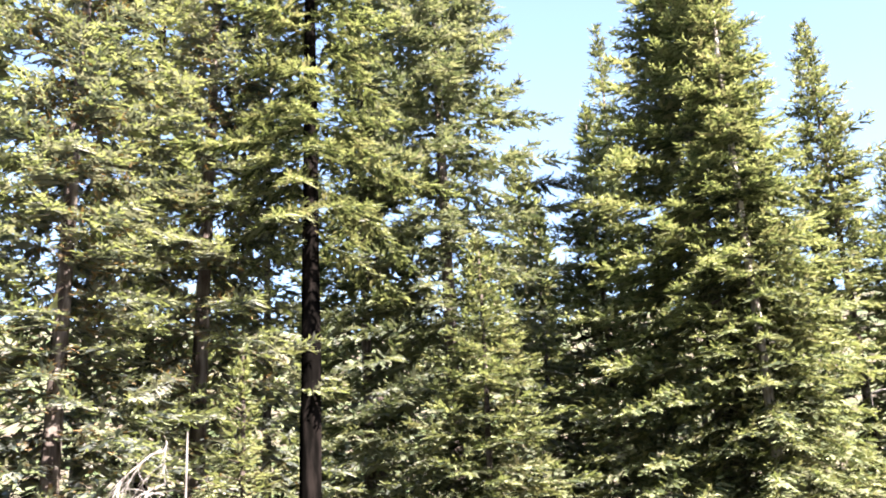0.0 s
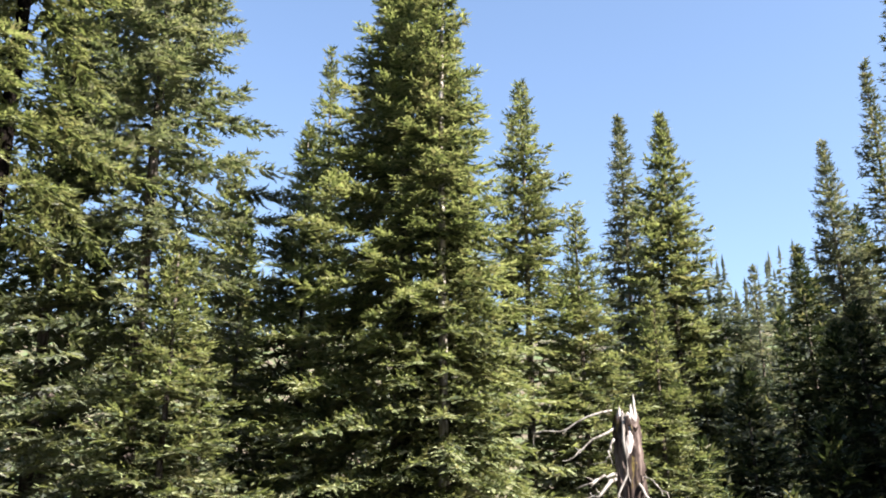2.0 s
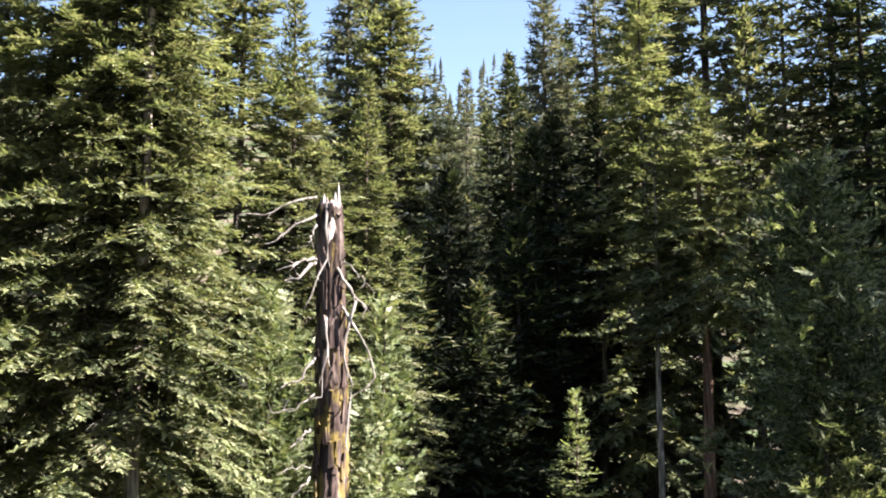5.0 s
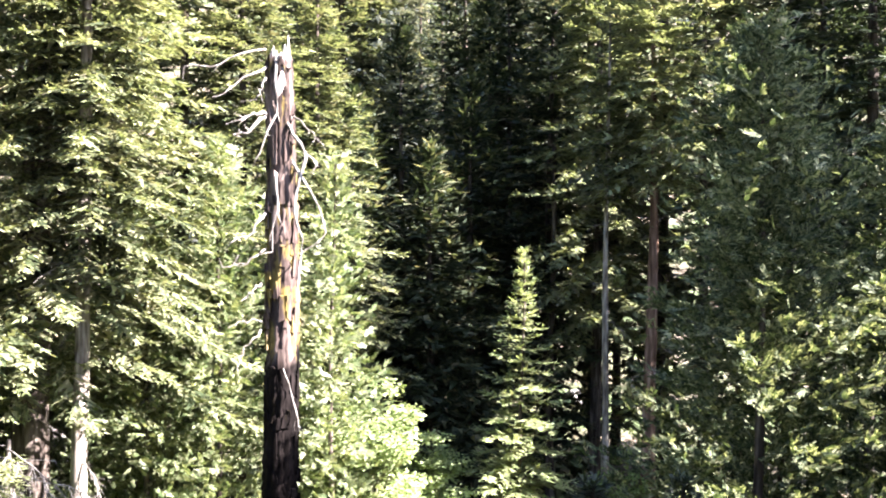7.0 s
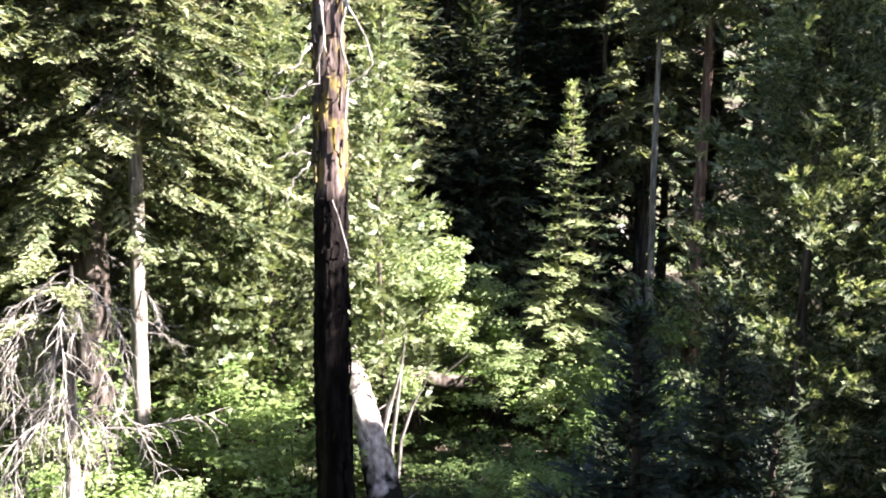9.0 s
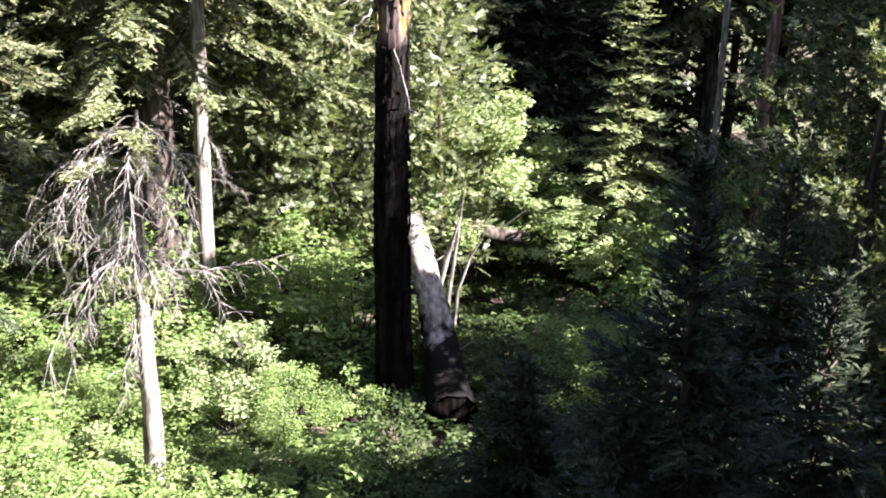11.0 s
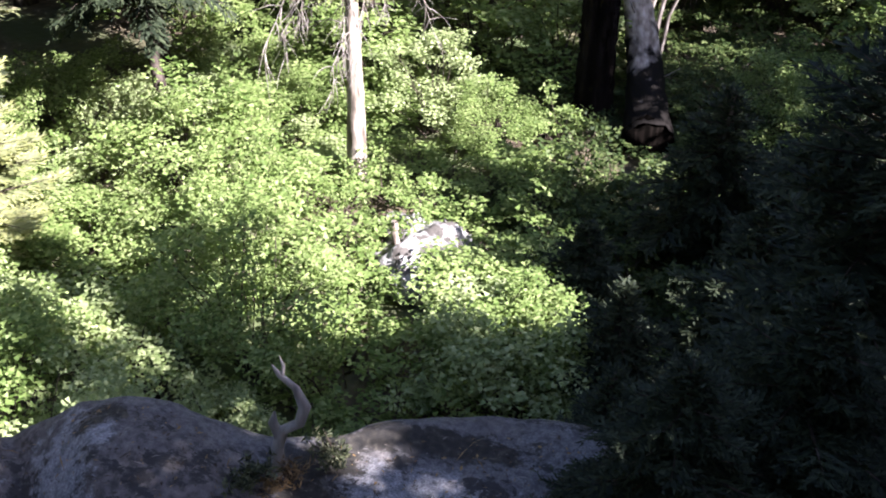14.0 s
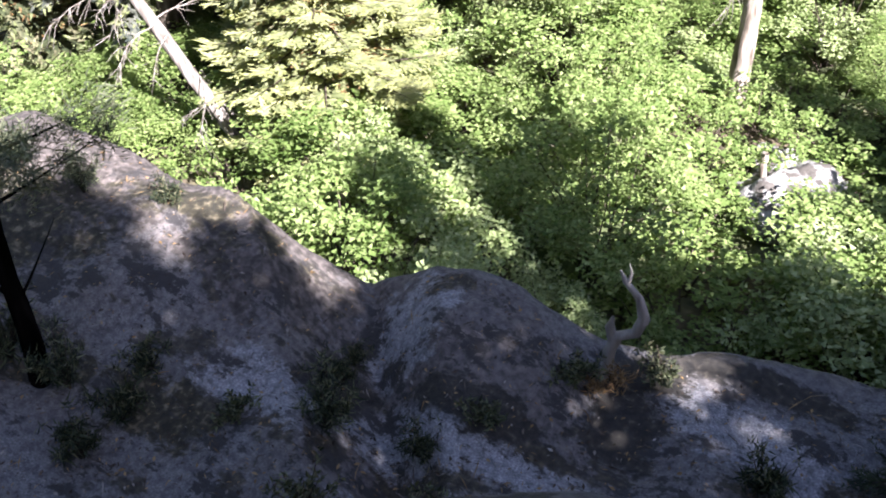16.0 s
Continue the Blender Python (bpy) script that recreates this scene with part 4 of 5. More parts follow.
# ---- wooded ridge ----
def build_ridge():
    rng = np.random.default_rng(77)
    vs, fs, k = [], [], 0
    for i in range(400):
        a = rng.uniform(-62, 60)
        if i % 3 == 0:
            a = rng.uniform(3, 17)
        d = rng.uniform(95, 420)
        x, y = place(a, d)
        z = float(ground_z(x, y))
        h = rng.uniform(17, 30)
        n = 64
        u = rng.uniform(0.02, 1, n) ** 0.8
        az = rng.uniform(0, 6.283, n)
        L = h * 0.19 * (1 - u) + 0.5
        d0 = np.stack([np.cos(az), np.sin(az), rng.uniform(-0.5, 0.1, n)], -1)
        p = np.stack([x + np.cos(az) * L * 0.1, y + np.sin(az) * L * 0.1, z + u * h], -1)
        w = np.cross(d0, np.array([0, 0, 1.0])) + rng.normal(0, 0.25, (n, 3))
        v, f = blades(p, d0, w, L * rng.uniform(0.7, 1.2, n), np.minimum(L * 0.75, 1.9))
        vs.append(v)
        fs.append(f + k)
        k += len(v)
        # leader
        v, f = blades(np.array([[x, y, z + h * 0.8]] * 2), np.array([[0, 0, 1.0]] * 2), np.array([[1.0, 0, 0], [0, 1.0, 0]]), np.full(2, h * 0.24), np.full(2, 1.0))
        vs.append(v)
        fs.append(f + k)
        k += len(v)
    tagged(new("ridge_forest", raw_mesh("ridge_forest", np.concatenate(vs), np.concatenate(fs), [FAR])), "conifer forest on the far ridge, haze painted in as grey-green", "forest", kind="stuff")


build_ridge()


# ---- the snag ----
def build_snag():
    snag = tagged(new("dead_tree_snag"), "broken-topped dead snag with flaking bark and bleached branch stubs", "dead tree")
    sx, sy = 0.42, 23.0
    snag.location = (sx, sy, float(ground_z(sx, sy)) - 0.1)
    height = 15.79
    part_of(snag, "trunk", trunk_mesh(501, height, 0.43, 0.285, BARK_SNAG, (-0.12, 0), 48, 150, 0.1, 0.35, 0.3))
    rng = np.random.default_rng(502)
    # pale splintered wood of the break
    for i, (ox, oy, h, r) in enumerate(((0.17, -0.06, 0.55, 0.045), (0.1, -0.14, 0.3, 0.07), (-0.16, -0.1, 0.28, 0.07), (-0.1, 0.1, 0.22, 0.07), (0.02, -0.2, 0.12, 0.09), (0.18, 0.05, 0.4, 0.05))):
        tb = Tubes()
        tb.add([(ox - 0.12, oy, height - 0.75), (ox * 1.02 - 0.12, oy, height - 0.1), (ox - 0.12, oy, height - 0.1 + h * 0.6), (ox * 0.95 - 0.12, oy, height - 0.1 + h)], [r, r * 0.9, r * 0.6, 0.006], 6, 0.25, rng)
        part_of(snag, "splinter", tb.mesh("splinter", BREAK), "pale splinter of broken wood")
    tb = Tubes()
    tb.add([(-0.16, -0.26, height - 1.05), (-0.14, -0.3, height - 0.7), (-0.1, -0.28, height - 0.42)], [0.03, 0.11, 0.05], 7, 0.2, rng)
    part_of(snag, "bare_wood", tb.mesh("bare_wood", BREAK), "patch of bare pale wood")
    # loose bark plates
    bw, bf = [], []
    for i in range(300):
        z = rng.uniform(0.3, height - 0.7)
        a = rng.uniform(0, 6.283)
        r = (0.285 + 0.145 * (1 - z / height) ** 0.9) * rng.uniform(1.0, 1.05)
        hgt, wid, thick = rng.uniform(0.08, 0.34), rng.uniform(0.03, 0.09), rng.uniform(0.012, 0.04)
        cx = -0.12 * z / height
        k = len(bw) * 8
        box = []
        for dz in (-hgt, hgt):
            for da in (-wid, wid):
                for rr in (r - 0.03, r + thick):
                    aa = a + da / r * (1 if dz < 0 else rng.uniform(0.3, 1.0)) + rng.normal(0, 0.05)
                    box.append((cx + math.cos(aa) * rr, math.sin(aa) * rr, z + dz * rng.uniform(0.7, 1.0)))
        bw.append(box)
        bf += [(k + p, k + q, k + s, k + t) for p, q, s, t in ((0, 1, 3, 2), (4, 6, 7, 5), (0, 4, 5, 1), (2, 3, 7, 6), (1, 5, 7, 3), (0, 2, 6, 4))]
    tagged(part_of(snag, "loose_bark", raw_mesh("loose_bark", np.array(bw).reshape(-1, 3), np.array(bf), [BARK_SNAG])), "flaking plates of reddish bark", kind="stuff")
    # bleached limbs: sideways and upright offsets from the trunk's foot
    limbs = [
        ([(-0.03, 15.76), (-1.01, 15.34), (-1.75, 15.25)], 0.035), ([(0.00, 15.37), (-0.64, 14.97), (-0.90, 14.70)], 0.04),
        ([(0.20, 15.64), (0.19, 14.34), (-0.14, 13.43)], 0.05), ([(-0.02, 14.34), (-0.37, 14.25), (-0.60, 14.13)], 0.055),
        ([(-0.02, 14.27), (-0.36, 13.96), (-0.70, 13.81)], 0.06), ([(0.40, 14.22), (0.79, 13.52), (1.11, 13.22)], 0.05),
        ([(0.59, 14.29), (1.24, 13.65)], 0.025), ([(0.55, 13.32), (1.11, 12.40), (1.34, 11.68), (0.86, 11.33)], 0.04),
        ([(0.89, 13.44), (0.60, 12.27), (0.79, 11.49), (0.67, 10.31)], 0.05), ([(-0.01, 12.14), (-0.36, 11.61), (-0.74, 11.48)], 0.045),
        ([(0.01, 11.35), (-0.42, 11.02), (-0.93, 10.94)], 0.03), ([(-0.10, 9.54), (-0.42, 9.16), (-0.60, 8.77)], 0.03),
        ([(0.36, 9.01), (0.69, 7.70), (0.84, 7.24)], 0.022), ([(-0.10, 10.58), (-0.42, 10.26)], 0.04), ([(-0.03, 15.12), (-0.21, 14.61)], 0.045),
        ([(-0.07, 9.71), (-0.48, 9.77), (-0.78, 9.62)], 0.025), ([(0.25, 13.13), (0.26, 12.15), (0.14, 11.27)], 0.05)]
    for pts, r in limbs:
        p = np.array([(x - sx, -0.33 - 0.12 * k, z + 0.1) for k, (x, z) in enumerate(pts)])
        t = np.linspace(0, 1, len(p))
        s = np.linspace(0, 1, 9)
        q = np.stack([np.interp(s, t, p[:, k]) for k in range(3)], -1)
        q[1:-1] += rng.normal(0, 0.025, (7, 3))
        q[0] += np.array([0, 0.18, 0])
        tb = Tubes()
        r = r * 0.82
        tb.add(q, np.linspace(r, r * 0.35, 9), 7, 0.12, rng)
        for k in (4, 6, 8):
            e = unit(q[k] - q[k - 1] + rng.normal(0, 0.12, 3))
            tb.add([q[k], q[k] + e * 0.16, q[k] + e * 0.3 + rng.normal(0, 0.04, 3)], [r * 0.35, r * 0.25, r * 0.08], 5)
        part_of(snag, "dead_branch", tb.mesh("dead_branch", DEADWOOD), "bleached broken branch")


build_snag()


# ---- fallen log and debris beside the snag ----
def build_log():
    rng = np.random.default_rng(520)
    log = tagged(new("fallen_log"), "fallen log of bare wood, black at its low end, leaning uphill beside the snag", "log")
    x0, y0 = place(4.7, 21.4)
    x1, y1 = place(1.9, 29.5)
    a, b = np.array([x0, y0, 0.6]), np.array([x1, y1, 3.4])
    log.location = (x0, y0, 0.0)
    tb = Tubes()
    s = np.linspace(0, 1, 26)
    pts = (b - a) * s[:, None] + a - np.array([x0, y0, 0])
    pts[:, 0] += 0.08 * np.sin(4 * s)
    tb.add(pts, 0.52 - 0.2 * s ** 0.7 + 0.1 * np.exp(-s * 9), 24, 0.05, rng)
    part_of(log, "trunk", tb.mesh("trunk", DARK_ENDED))
    tb = Tubes()
    tb.add([pts[0] + np.array([0.02, 0.08, 0.02]), pts[0] + np.array([0.02, -0.1, 0.0]), pts[0] + np.array([0.05, -0.14, -0.02])], [0.6, 0.5, 0.02], 18, 0.12, rng)
    part_of(log, "root_end", tb.mesh("root_end", BARK_DARK), "black splintered root end")
    for i in range(3):
        k = (6, 12, 16)[i]
        d = np.array([(0.6, -0.2, 0.25), (-0.3, -0.2, 0.5), (0.7, 0.1, 0.4)][i])
        tb = Tubes()
        tb.add([pts[k] + d * 0.3, pts[k] + d * 0.8, pts[k] + d * 1.3 + np.array([0, 0, 0.15])], [0.03, 0.02, 0.006], 6)
        part_of(log, "branch_stub", tb.mesh("branch_stub", DEADWOOD), "bleached branch stub")
    for i, (dx, h, r) in enumerate(((0.35, 2.3, 0.07), (0.05, 1.3, 0.09), (0.6, 0.9, 0.05))):
        px, py = place(3.8, 26.6)
        st = tagged(new("broken_branch"), "pale broken branch standing in the slash behind the log", "branch", "broken branches")
        st.location = (px + dx - 0.2, py, float(ground_z(px, py)))
        tb = Tubes()
        tb.add([(0, 0, 0), (0.12, 0.1, 1.6), (0.25 + 0.1 * i, 0.1, 2.6), (0.5 + 0.2 * i, 0.0, 2.6 + h)], [r, r, r * 0.8, 0.01], 6, 0.15, rng)
        part_of(st, "stem", tb.mesh("stem", DEADWOOD))
    # a second log lying across the slope
    xa, ya = place(4.0, 30.0)
    xb, yb = place(11.1, 30.5)
    lg = tagged(new("fallen_log"), "dark fallen log lying across the slope behind the snag", "log")
    lg.location = (xa, ya, float(ground_z(xa, ya)))
    tb = Tubes()
    s = np.linspace(0, 1, 20)
    pts = np.stack([(xb - xa) * s, (yb - ya) * s, 2.5 - 0.45 * s + 0.06 * np.sin(9 * s)], -1)
    tb.add(pts, 0.3 - 0.12 * s, 14, 0.07, rng)
    part_of(lg, "trunk", tb.mesh("trunk", BARK_FIR))
    for i in range(5):
        k = 2 + 3 * i
        d = rng.normal(0, 0.5, 3) + np.array([0, -0.3, 0.5])
        tb = Tubes()
        tb.add([pts[k], pts[k] + d * 0.6, pts[k] + d * 1.1], [0.04, 0.025, 0.006], 6)
        part_of(lg, "branch_stub", tb.mesh("branch_stub", DEADWOOD), "bleached branch stub")
    # slanting dead trunk in the wood beside the rock
    p0 = place(-44.6, 17.4)
    dl = tagged(new("leaning_dead_trunk"), "bleached dead trunk leaning among firs", "dead tree")
    dl.location = (p0[0], p0[1], -0.1)
    tb = Tubes()
    q = np.linspace(0, 1, 20)
    end = np.array([-2.6, -2.75, 9.5])
    pts = end * q[:, None]
    tb.add(pts, 0.145 - 0.09 * q, 12, 0.09, rng)
    part_of(dl, "trunk", tb.mesh("trunk", DEADWOOD))
    for me in dead_limbs(533, 1.5, 7.0, 20, 1.5, 0.1, DEADWOOD, 0.8):
        ob = part_of(dl, "dead_branch", me, "bare bleached dead branch")
        z = float(np.mean([v.co.z for v in me.vertices]))
        ob.location = (end[0] * z / 9.5, end[1] * z / 9.5, 0)


build_log()


def pale_dead_tree():
    """The slender bleached tree in front of the great fir: a bare foot, hanging bare branches and a few living sprigs."""
    x, y = place(-14.0, 19.7)
    gz = float(ground_z(x, y))
    t = tagged(new("dead_tree"), "slender bleached tree with hanging bare branches and a few green sprigs", "dead tree")
    t.location = (x, y, gz - 0.1)
    height = 8.5
    part_of(t, "trunk", trunk_mesh(861, height, 0.235, 0.03, BARK_PALE, (0.22, 0.1), 20, 60, 0.05, 0.2))
    rng = np.random.default_rng(862)
    for i in range(54):
        z = rng.uniform(4.0, height - 0.1)
        a = rng.normal(-2.6, 1.0)
        l = rng.uniform(0.8, 2.9) * (0.65 + 0.5 * (1 - abs(z - 6.5) / 4))
        d = np.array([math.cos(a), math.sin(a), rng.uniform(-0.2, 0.35)])
        pts = [np.array([0.22 * z / height, 0.1 * z / height, z])]
        for k in range(9):
            d = unit(d + rng.normal(0, 0.17, 3) + np.array([0, 0, -0.17]))
            pts.append(pts[-1] + d * l / 9)
        tb = Tubes()
        r = 0.008 + 0.005 * l
        tb.add(pts, np.linspace(r, r * 0.2, 10), 5)
        for k in range(2, 10):
            for _ in range(3):
                e = unit(pts[k] - pts[k - 1]) + rng.normal(0, 0.5, 3)
                w = [pts[k]]
                sl = l * rng.uniform(0.12, 0.34)
                for _ in range(3):
                    e = unit(unit(e) + rng.normal(0, 0.22, 3) + np.array([0, 0, -0.3]))
                    w.append(w[-1] + e * sl / 3)
                tb.add(w, [r * 0.45, r * 0.32, r * 0.22, r * 0.1], 4)
        part_of(t, "dead_branch", tb.mesh("dead_branch", DEADWOOD), "bare bleached dead branch")
    for z, a, l in ((8.2, -1.0, 1.1), (8.5, -2.6, 1.0), (7.6, -2.4, 1.2), (7.7, -0.8, 1.0), (5.3, -2.3, 0.8), (5.2, -0.9, 0.9), (6.9, 2.9, 1.2), (8.7, -1.9, 0.9), (8.0, 2.4, 1.2)):
        n = 420
        q = rng.uniform(0.25, 1, n)
        side = rng.normal(0, 0.16, n) * (1.25 - q) * 1.6
        p = np.stack([math.cos(a) * l * q - math.sin(a) * side, math.sin(a) * l * q + math.cos(a) * side, z - 0.25 * q ** 2 + rng.normal(0, 0.04, n)], -1)
        dd = np.stack([math.cos(a) + rng.normal(0, 0.6, n), math.sin(a) + rng.normal(0, 0.6, n), rng.normal(0, 0.2, n)], -1)
        v, f = fans(p, dd, np.cross(dd, rng.normal(0, 0.3, (n, 3)) + np.array([0, 0, 1.0])), rng.uniform(0.08, 0.15, n), np.full(n, 0.05))
        tagged(part_of(t, "sprig", raw_mesh("sprig", v, f, [FIR_TIP])), "yellow-green living sprig", kind="stuff")


pale_dead_tree()


def dead_sapling(azimuth, distance, top, seed):
    """A thin dead tree with curling bleached twigs at its top."""
    x, y = place(azimuth, distance)
    gz = float(ground_z(x, y))
    t = tagged(new("dead_tree"), "thin dead tree with curling bleached twigs", "dead tree", "thin dead trees")
    t.location = (x, y, gz - 0.1)
    hh = EYE_Z + distance * math.tan(radians(top)) - gz
    part_of(t, "trunk", trunk_mesh(seed, hh, 0.1, 0.012, DEADWOOD, (0.3, 0.2), 10, 30))
    for me in dead_limbs(seed + 1, hh - 2.4, hh - 0.1, 12, 1.7, 0.02, DEADWOOD, 0.9):
        part_of(t, "dead_branch", me)


dead_sapling(-42.7, 18.2, 9.2, 541)


# ---- broad-leaved thicket ----
def shrub_meshes(seed, width, height, leaves, size, mat, shoots=26):
    rng = np.random.default_rng(seed)
    stems = Tubes()
    clumps = []
    for i in range(shoots):
        a = rng.uniform(0, 6.283)
        rr = width * 0.5 * rng.uniform(0.15, 1) ** 0.7
        top = np.array([math.cos(a) * rr, math.sin(a) * rr, height * (1 - 0.55 * (rr / (width * 0.5)) ** 2) * rng.uniform(0.6, 1.1)])
        foot = np.array([rng.normal(0, 0.15), rng.normal(0, 0.15), 0])
        mid = (foot + top) / 2 + np.array([0, 0, height * 0.12]) + rng.normal(0, 0.1, 3)
        stems.add([foot, mid, top], [0.014, 0.01, 0.004], 3)
        clumps.append(top)
        clumps.append((mid + top * 2) / 3 + rng.normal(0, 0.15, 3))
    clumps = np.array(clumps)
    n = leaves
    c = rng.integers(0, len(clumps), n)
    off = unit(rng.normal(size=(n, 3))) * (rng.uniform(0, 1, n) ** 0.45)[:, None] * np.array([0.3, 0.3, 0.13]) * (width / 2.6)
    p = clumps[c] + off
    p[:, 2] = np.maximum(p[:, 2], 0.05)
    d = unit(rng.normal(size=(n, 3)) * np.array([1, 1, 0.35]) + off * 1.2 + np.array([0, 0, -0.15]))
    nrm = rng.normal(0, 0.3, (n, 3)) + np.array([0, 0, 1.0])
    w = np.cross(d, nrm)
    ln = rng.uniform(0.6, 1.3, n) * size * 0.98
    v, f = fans(p, d, w, ln, ln * 0.72)
    return raw_mesh("foliage", v, f, [mat]), stems.mesh("stemwork", TWIG)


def build_thicket():
    rng = np.random.default_rng(600)
    kinds = [shrub_meshes(610, 2.8, 2.6, 5600, 0.078, LEAF), shrub_meshes(611, 2.5, 2.2, 5200, 0.075, LEAF_PALE), shrub_meshes(612, 3.2, 3.1, 6400, 0.08, LEAF), shrub_meshes(613, 2.2, 1.6, 4400, 0.07, LEAF_PALE)]
    kinds.append(shrub_meshes(614, 5.2, 7.6, 9500, 0.15, LEAF_PALE))
    kinds.append(shrub_meshes(615, 1.7, 0.8, 850, 0.08, LEAF, 9))
    kinds.append(shrub_meshes(616, 2.8, 2.6, 2700, 0.115, LEAF))
    kinds.append(shrub_meshes(617, 1.7, 0.8, 700, 0.09, LEAF_SHADED, 9))
    labels = ("leafy green broad-leaved shrub in the thicket", "pale green broad-leaved shrub in the thicket", "tall leafy green shrub in the thicket", "low pale green shrub in the thicket", "tall mound of pale green leaves behind the snag", "low leafy green undergrowth plant", "leafy green shrub under the far trees", "low plant with shade-darkened leaves on the dim forest floor")
    spots = []
    # the slope between the outcrop and the snag
    for i in range(400):
        a, d = rng.uniform(-62, 24), rng.uniform(9.5, 24)
        x, y = place(a, d)
        if outcrop_z(x, y) > 0.4 or math.hypot(x - 0.3, y - 23) < 1.2 or math.hypot(x + 4.8, y - 18.8) < 1.6:
            continue
        if abs(a + 9.5) < 4.4 and 12.8 < d < 18.4:
            continue
        if a > 5 and d < 18.5 or 0.5 < a < 7.5 and 18.5 < d < 26:
            continue
        if all(math.hypot(x - p, y - q) > 1.7 for p, q, _ in spots):
            spots.append((x, y, 0.36 if abs(a + 14.8) < 3 and 14.5 < d < 19.8 else 0.5 if -2.5 < a < 10 or abs(a + 12.5) < 4 and d < 19.5 or -52.5 < a < -42 and d < 19.5 else 1.0))
    for i in range(300):
        a, d = rng.uniform(-26, 22), rng.uniform(24, 36)
        x, y = place(a, d)
        if -1.0 < a < 9 and d < 33 or 0 < a < 17 and d < 31:
            continue
        if all(math.hypot(x - p, y - q) > 1.9 for p, q, _ in spots):
            spots.append((x, y, 1.15))
    spots += [(-1.0, 13.7, 1.05), (-0.7, 12.1, 1.0)]
    # low growth that fills the gaps
    big = [p for p in spots if p[2] > 0.9]
    spots = list(big)
    for i in range(1500):
        a, d = rng.uniform(-54, 14), rng.uniform(11, 27)
        x, y = place(a, d)
        if outcrop_z(x, y) > 0.4 or math.hypot(x - 0.3, y - 23) < 0.7 or abs(a + 9.3) < 2.6 and 13.2 < d < 17.9:
            continue
        if abs(a - 4.0 + (d - 20.6) * 0.25) < 1.3 and d > 20.0:
            continue
        if all(math.hypot(x - p, y - q) > (1.05 if s > 0.9 else 0.95) for p, q, s in spots):
            # plants near the snag's foot take the shade-darkened leaves
            spots.append((x, y, 0.5 if a > -1.0 and d > 14 else 0.6))
    # low growth on the dim floor beside the log, leaves coloured dark for shade
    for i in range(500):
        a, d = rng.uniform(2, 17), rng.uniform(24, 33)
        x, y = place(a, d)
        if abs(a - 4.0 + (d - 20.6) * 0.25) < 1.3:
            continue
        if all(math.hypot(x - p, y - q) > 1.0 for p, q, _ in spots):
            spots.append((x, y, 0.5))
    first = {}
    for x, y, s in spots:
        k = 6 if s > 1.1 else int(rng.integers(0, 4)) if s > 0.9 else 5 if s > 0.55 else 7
        low = k in (5, 7)
        if low:
            s = 1.15
        m = pose(x, y, float(ground_z(x, y)) - 0.05, 0, 0, rng.uniform(0, 360))
        if k not in first:
            ob = tagged(new("undergrowth_plant" if low else "shrub"), labels[k], "plant" if low else "shrub", "plants of the undergrowth" if low else "shrubs of the thicket")
            part_of(ob, "foliage", kinds[k][0])
            tagged(part_of(ob, "stemwork", kinds[k][1]), "thin brown stems", kind="stuff")
            ob.matrix_basis = m
            first[k] = ob
        else:
            ob = copy_thing(first[k], m)
        ob.scale = (s * rng.uniform(0.8, 1.5),) * 2 + (s * rng.uniform(0.5, 1.5),)
    # the sunlit mound of leaves behind the snag
    for a, d, s in ((5.6, 30.5, 1.0), (8.4, 32.5, 0.8), (3.2, 33.5, 0.85), (11.0, 31.0, 0.5), (0.5, 35.0, 0.8)):
        x, y = place(a, d)
        m = pose(x, y, float(ground_z(x, y)) - 0.05, 0, 0, a * 40)
        if 4 not in first:
            ob = tagged(new("shrub"), labels[4], "shrub", "tall shrubs behind the snag")
            part_of(ob, "foliage", kinds[4][0])
            tagged(part_of(ob, "stemwork", kinds[4][1]), "thin brown stems", kind="stuff")
            ob.matrix_basis = m
            first[4] = ob
        else:
            ob = copy_thing(first[4], m)
        ob.scale = (s ** 0.5, s ** 0.5, s)


build_thicket()


# ---- boulders, stumps and small growth ----
def boulder(name, label, x, y, z, size, seed, mat, group=""):
    bm = bmesh.new()
    bmesh.ops.create_icosphere(bm, subdivisions=4, radius=1.0)
    off = Vector((seed * 3.1, seed * 1.7, 0.0))
    for v in bm.verts:
        n = v.co.normalized()
        cell = noise.cell(n * 1.4 + off)
        f = 0.82 + 0.3 * noise.fractal(n * 1.1 + off, 1.0, 2.0, 3) + 0.07 * noise.fractal(n * 5 + off, 0.9, 2.0, 4) + 0.05 * cell
        v.co = Vector((n.x * size[0], n.y * size[1], max(-0.35, n.z) * size[2])) * f
    me = bpy.data.meshes.new(name)
    bm.to_mesh(me)
    bm.free()
    me.materials.append(mat)
    for p in me.polygons:
        p.use_smooth = True
    ob = tagged(new(name, me), label, "rock", group)
    ob.matrix_basis = pose(x, y, z, 0, 0, seed * 47)
    return ob


